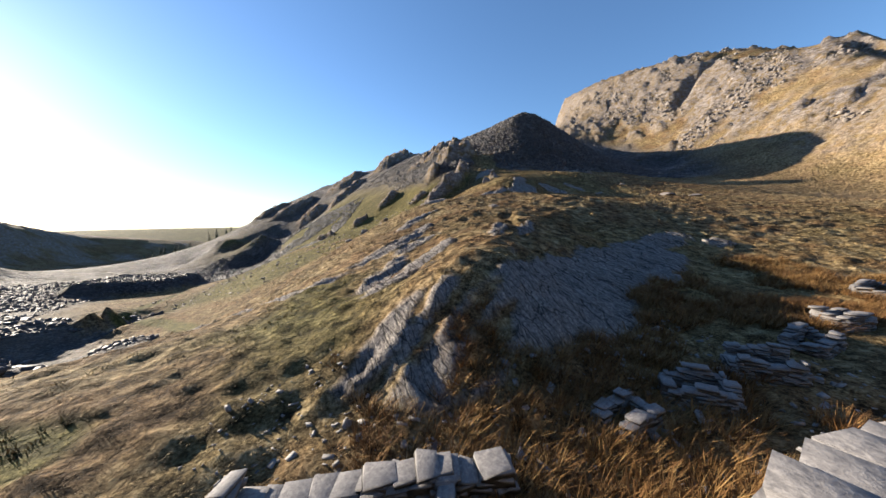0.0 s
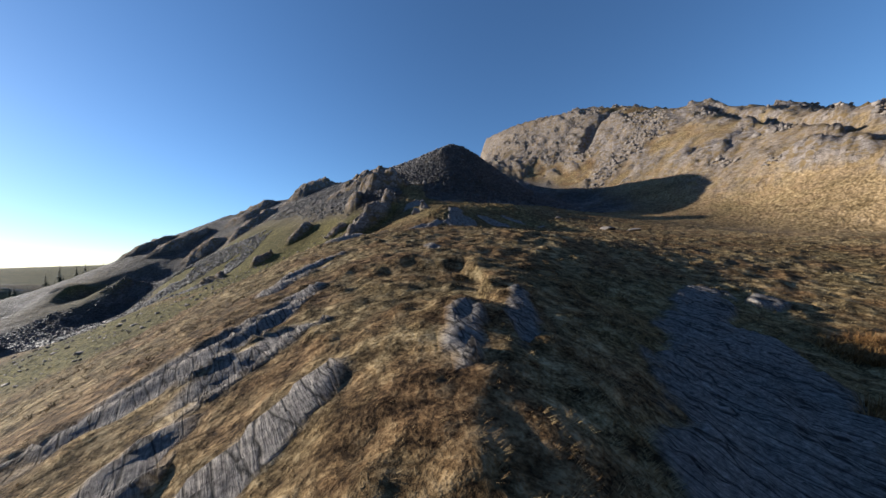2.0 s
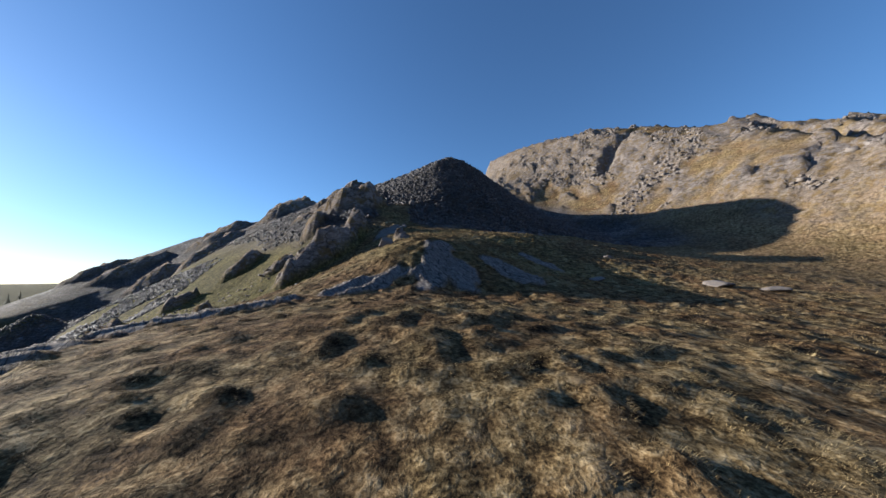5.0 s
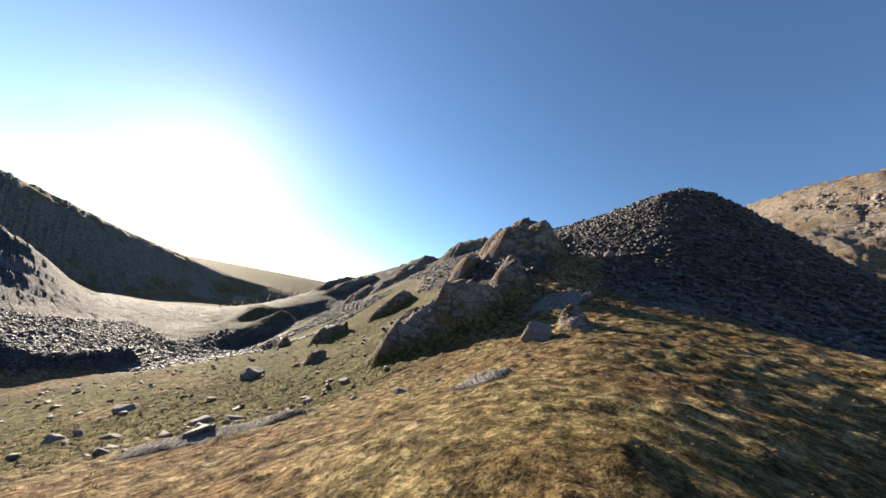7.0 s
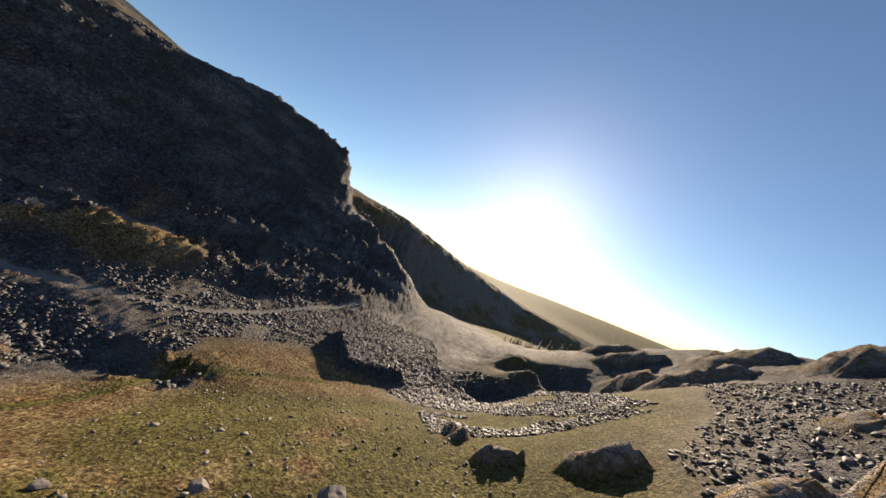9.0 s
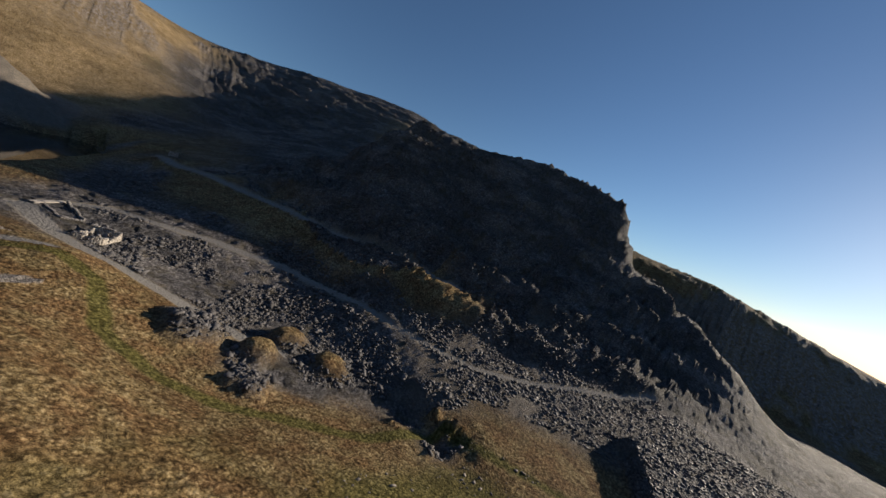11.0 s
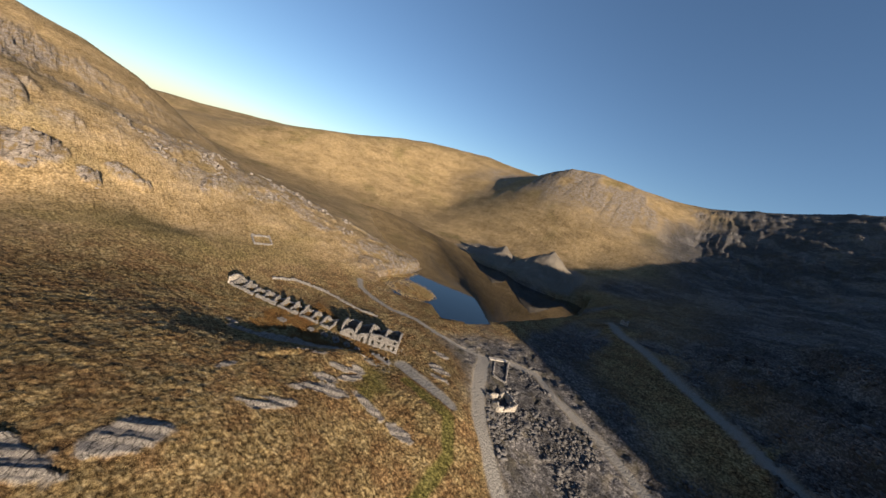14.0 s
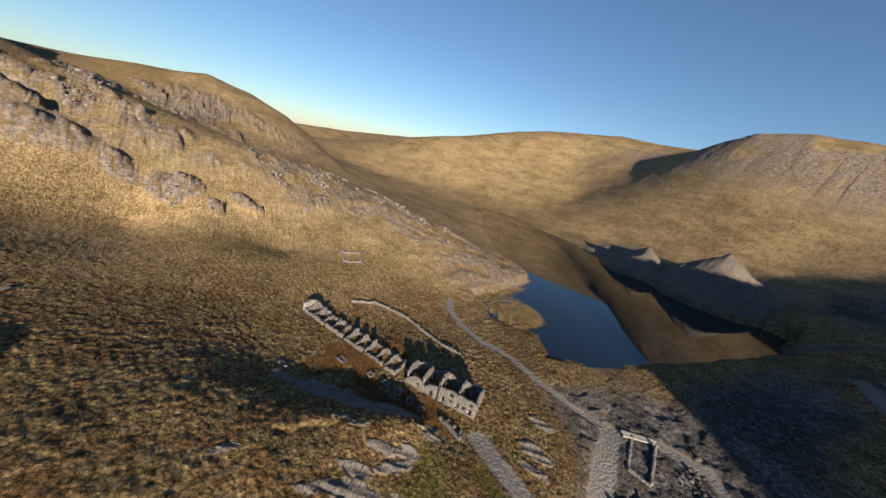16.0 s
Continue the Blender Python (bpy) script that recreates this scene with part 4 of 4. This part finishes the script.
bridge = new("slab_footbridge")
bridge.location = (-29.3, -104.5, float(max(ground_z(-25.5, -100), ground_z(-33, -109))) + 0.5)
bridge.rotation_euler = (0, 0, math.atan2(-9, -7.5))
tagged(bridge, "pale slate slab footbridge over the outflow stream", "bridge")
for off in (-0.55, 0.55):
    sl = part("slab", rounded_block(9.5, 1.0, 0.28, 0.04, int(off * 10)), PALE, bridge)
    sl.location = (0, off, 0)
for e in (-4.4, 4.4):
    ab = part("abutment", rounded_block(1.2, 2.4, 1.5, 0.1, int(e)), WALLING, bridge)
    ab.location = (e, 0, -0.85)


# ---------------------------------------------------------------- boulders
def boulder(x, y, size, flat, seed, material, label):
    """An angular lump of rock, half sunk in the turf."""
    r = random.Random(seed)
    bm = bmesh.new()
    bmesh.ops.create_icosphere(bm, subdivisions=3, radius=1)
    planes = [Vector((r.uniform(-1, 1), r.uniform(-1, 1), r.uniform(-0.6, 1))).normalized() for _ in range(9)]
    for v in bm.verts:
        for p in planes:
            d = v.co.dot(p) - 0.62
            if d > 0:
                v.co -= p * d * 0.92
        v.co += v.co.normalized() * 0.10 * noise.noise(v.co * 3 + Vector((seed, 0, 0)))
        v.co = Vector((v.co.x * size, v.co.y * size * 0.8, v.co.z * size * flat))
    me = bpy.data.meshes.new("boulder")
    bm.to_mesh(me)
    bm.free()
    me.materials.append(material)
    ob = new("boulder", me)
    ob.location = (x, y, float(ground_z(x, y)) + size * flat * 0.25)
    ob.rotation_euler = (0, 0, r.uniform(0, 6))
    return tagged(ob, label, "boulder", "boulders on the moor")


for k, (x, y, s, f) in enumerate([(-8.8, 67, 2.2, 0.7), (-23, 56, 0.6, 0.4), (-17, 55, 1.1, 0.3), (-14.7, 57, 0.5, 0.5), (-26, 54, 0.5, 0.4), (-47, 38, 2.0, 0.45), (-52, 44, 1.5, 0.4), (-56, 36, 1.2, 0.5), (-44, 46, 1.0, 0.4), (-40, 52, 1.4, 0.35),
                                  (-60, 52, 1.8, 0.5), (31, 96, 2.6, 0.6), (36, 92, 1.8, 0.6), (26, 98, 1.5, 0.7), (43, 41, 2.4, 0.3), (48, 38, 1.8, 0.3), (25, 42, 1.4, 0.4), (38, 60, 0.9, 0.6), (-5, 112, 1.6, 0.8), (-62, 70, 2.6, 0.7), (-34, 66, 1.2, 0.5)]):
    boulder(x, y, s, f, k, CRAG, "angular grey boulder half sunk in dead grass")


# ---------------------------------------------------------------- loose stones, joined
def scatter(n, test, box, seed):
    """Random places in a box of the plan that pass a test."""
    r = np.random.default_rng(seed)
    x, y = r.uniform(box[0], box[1], n), r.uniform(box[2], box[3], n)
    ok = test(x, y, r)
    return x[ok], y[ok]


def stones(name, x, y, lo, hi, flat, material, label, category, seed, tilt=0.35):
    r = np.random.default_rng(seed)
    n = len(x)
    s = lo * (hi / lo) ** (r.uniform(0, 1, n) ** 2.2)
    sizes = np.stack([s * r.uniform(0.7, 1.5, n), s * r.uniform(0.5, 1.0, n), s * flat * r.uniform(0.5, 1.4, n)], -1)
    c = np.stack([x, y, ground_z(x, y) + sizes[:, 2] * 0.3], -1)
    return tagged(new(name, blocks_mesh(name, c, sizes, turned(n, r, tilt), material, r, 0.25)), label, category, kind="stuff")


hx, hy = scatter(52000, lambda x, y, r: mask_at(1, x, y) > 0.5, (-35, 78, 96, 195), 1)
stones("slate_blocks", hx, hy, 0.32, 1.35, 0.28, WASTE, "dark broken slate blocks on the pyramid tip", "slate waste", 11)
kx, ky = scatter(16000, lambda x, y, r: mask_at(1, x, y) > 0.5, (-200, -35, 95, 190), 2)
stones("slate_scree", kx, ky, 0.35, 1.3, 0.35, WASTE, "dark slate scree below the knolls", "slate waste", 12)
qx, qy = scatter(60000, lambda x, y, r: (mask_at(1, x, y) > 0.5) & (fbm(x, y, 22, 3, 201) > -0.15), (-260, -40, -190, 20), 3)
stones("quarry_scree", qx, qy, 0.45, 1.7, 0.4, WASTE, "grey slate scree on the quarry benches", "slate waste", 13)
cx, cy = scatter(26000, lambda x, y, r: (mask_at(0, x, y) > 0.4) & (fbm(x, y, 18, 2, 205) > 0.15), (95, 240, -130, 320), 4)
stones("crag_blocks", cx, cy, 0.5, 2.2, 0.6, CRAG, "angular grey blocks on the mountain crag", "crag", 14, 0.25)
mx, my = scatter(9000, lambda x, y, r: (mask_at(3, x, y) > 0.2) & (r.uniform(0, 1, len(x)) < 0.14), (-130, -28, 20, 100), 5)
stones("turf_stones", mx, my, 0.2, 1.0, 0.4, CRAG, "grey stones strewn on the green turf", "stones", 15)
fx, fy = scatter(6000, lambda x, y, r: (np.hypot(x + 2, y + 50) < 14) & (fbm(x, y, 4, 2, 211) > 0.05) & (mask_at(4, x, y) < 0.1) & (ground_z(x, y) < 3.6), (-16, 24, -66, -30), 6)
stones("fallen_slates", fx, fy, 0.08, 0.34, 0.25, STONE, "fallen grey slates strewn round the ruins", "slate", 16, 0.5)
bx, by = scatter(30000, lambda x, y, r: (np.abs((x + 160) * 0.3 + (y - 130)) < 42) & (fbm(x, y, 14, 2, 221) > -0.1), (-190, -95, 90, 175), 7)
stones("slate_field", bx, by, 0.3, 1.2, 0.35, WASTE, "field of dark slate slabs on the quarry floor", "slate waste", 17)


wx, wy = scatter(16000, lambda x, y, r: mask_at(1, x, y) > 0.6, (-260, -130, 20, 110), 18)
stones("floor_slate", wx, wy, 0.3, 1.3, 0.35, WASTE, "slate rubble on the quarry floor and its squared bank", "slate waste", 19)


# ---------------------------------------------------------------- grass
def tufts(name, x, y, height, blades, width, material, label, category, seed):
    """Tussocks of bent blades, joined."""
    r = np.random.default_rng(seed)
    n = len(x)
    cx, cy = np.repeat(x, blades), np.repeat(y, blades)
    m = n * blades
    size = np.repeat(r.uniform(0.6, 1.25, n), blades)
    a = r.uniform(0, 2 * np.pi, m)
    lean = r.uniform(0.25, 1.0, m) * size * height
    h = size * height * r.uniform(0.5, 1.0, m)
    bx, by = cx + 0.12 * size * np.cos(a), cy + 0.12 * size * np.sin(a)
    z = ground_z(cx, cy) - 0.05
    w = width * size * r.uniform(0.6, 1.3, m)
    px, py = -np.sin(a) * w, np.cos(a) * w
    v = np.stack([np.stack([bx - px, by - py, z], -1), np.stack([bx + px, by + py, z], -1),
                  np.stack([bx + np.cos(a) * lean + 0.12 * size, by + np.sin(a) * lean, z + h * 0.85], -1)], 1)
    tri = np.arange(m * 3).reshape(m, 3)
    return tagged(new(name, raw_mesh(name, v.reshape(-1, 3), tri, material)), label, category, kind="stuff")


def blade_material(name, lo, mid, hi):
    g = Nodes(name)
    tone = g.ramp(g.island(), (0.0, lo), (0.5, mid), (1.0, hi))
    colour = g.mix(g.ramp(g.noise(0.16, 5), (0.42, 0.0), (0.62, 0.55)), tone, (0.15, 0.07, 0.025))
    return g.finish(colour, 0.8, None, specular=0.15)


STRAW = blade_material("dead_grass", (0.09, 0.062, 0.027), (0.25, 0.182, 0.084), (0.42, 0.33, 0.17))
RUSH = blade_material("russet_rush", (0.05, 0.024, 0.009), (0.16, 0.085, 0.028), (0.30, 0.19, 0.075))
TURF = blade_material("green_tussock", (0.05, 0.048, 0.012), (0.14, 0.125, 0.032), (0.28, 0.23, 0.08))
PATH_LINE = [(-6, -57), (-7, -40), (-3, -20), (0, 5), (0, 30), (-6, 55)]


def bare(x, y):
    return (mask_at(4, x, y) > 0.35) | (mask_at(2, x, y) > 0.4) | (mask_at(1, x, y) > 0.6) | (ground_z(x, y) < 0.3)


def in_house(x, y):
    s, d = (x - A[0]) * U[0] + (y - A[1]) * U[1], (x - A[0]) * V[0] + (y - A[1]) * V[1]
    return (s > -1) & (s < 22) & (d > -1.5) & (d < 7.5)


gx, gy = scatter(130000, lambda x, y, r: (line_distance(x, y, PATH_LINE) < 16 + 8 * r.uniform(0, 1, len(x))) & ~bare(x, y) & ~in_house(x, y) & (value_noise(x / 0.9, y / 0.9, 5) > 0.5), (-32, 32, -72, 76), 8)
tufts("dead_grass", gx, gy, 0.15, 20, 0.006, STRAW, "tawny tussocks of dead moor grass", "grass", 21)
gx, gy = scatter(52000, lambda x, y, r: (line_distance(x, y, PATH_LINE) > 18) & (line_distance(x, y, PATH_LINE) < 70) & ~bare(x, y) & ~in_house(x, y) & (value_noise(x / 1.6, y / 1.6, 25) > 0.45), (-75, 80, -80, 100), 9)
tufts("moor_grass", gx, gy, 0.26, 9, 0.024, STRAW, "tawny moor grass on the slopes", "grass", 22)
gx, gy = scatter(15000, lambda x, y, r: (fbm(x, y, 6, 3, 231) > 0.06) & (ground_z(x, y) < 5.5) & ~bare(x, y) & ~in_house(x, y), (-14, 34, -52, -22), 10)
tufts("rushes", gx, gy, 0.8, 18, 0.016, RUSH, "russet rushes and bracken below the slabs", "rushes", 23)
gx, gy = scatter(16000, lambda x, y, r: (mask_at(3, x, y) > 0.3) & ~bare(x, y), (-70, -18, -60, 70), 11)
tufts("green_tussocks", gx, gy, 0.30, 9, 0.03, TURF, "olive tussocks on the damp slope", "grass", 24)
gx, gy = scatter(5000, lambda x, y, r: (ground_z(x, y) < 0.35) & (ground_z(x, y) > -0.6), (24, 60, -150, -104), 12)
tufts("lake_reeds", gx, gy, 1.3, 6, 0.05, STRAW, "pale reeds at the lake margin", "reeds", 25)


# ---------------------------------------------------------------- far conifers
def needle_material():
    g = Nodes("spruce")
    return g.finish(g.ramp(g.noise(2, 4), (0.3, (0.010, 0.018, 0.009)), (0.7, (0.035, 0.055, 0.022))), 0.8)


NEEDLES = needle_material()
BARK = slate_material("bark", (0.03, 0.02, 0.014), (0.06, 0.042, 0.028), (0.10, 0.075, 0.05), 0.9)


def conifer(x, y, h, seed):
    r = random.Random(seed)
    tree = new("spruce_tree")
    tree.location = (x, y, float(ground_z(x, y)) - 0.2)
    tagged(tree, "dark far spruce at the edge of the quarry", "tree", "far plantation")
    bm = bmesh.new()
    bmesh.ops.create_cone(bm, segments=6, radius1=0.25, radius2=0.03, depth=h, cap_ends=True, matrix=Matrix.Translation((0, 0, h / 2)))
    part("trunk", bm, BARK, tree)
    bm = bmesh.new()
    z = h * 0.12
    while z < h * 0.97:
        reach = (1 - z / h) * h * 0.24 + 0.2
        for k in range(7):
            a = r.uniform(0, 6.28)
            l = reach * r.uniform(0.6, 1.1)
            d, s = Vector((math.cos(a), math.sin(a), -0.35)), Vector((-math.sin(a), math.cos(a), 0)) * l * 0.28
            o = Vector((0, 0, z + r.uniform(-0.2, 0.2)))
            bm.faces.new([bm.verts.new(p) for p in (o, o + d * l * 0.6 + s, o + d * l, o + d * l * 0.6 - s)])
        z += h * 0.05
    part("crown", bm, NEEDLES, tree)


for k in range(26):
    conifer(-330 + random.Random(k).uniform(-45, 45), 232 + random.Random(k + 99).uniform(-28, 28), random.Random(k + 7).uniform(8, 14), k)
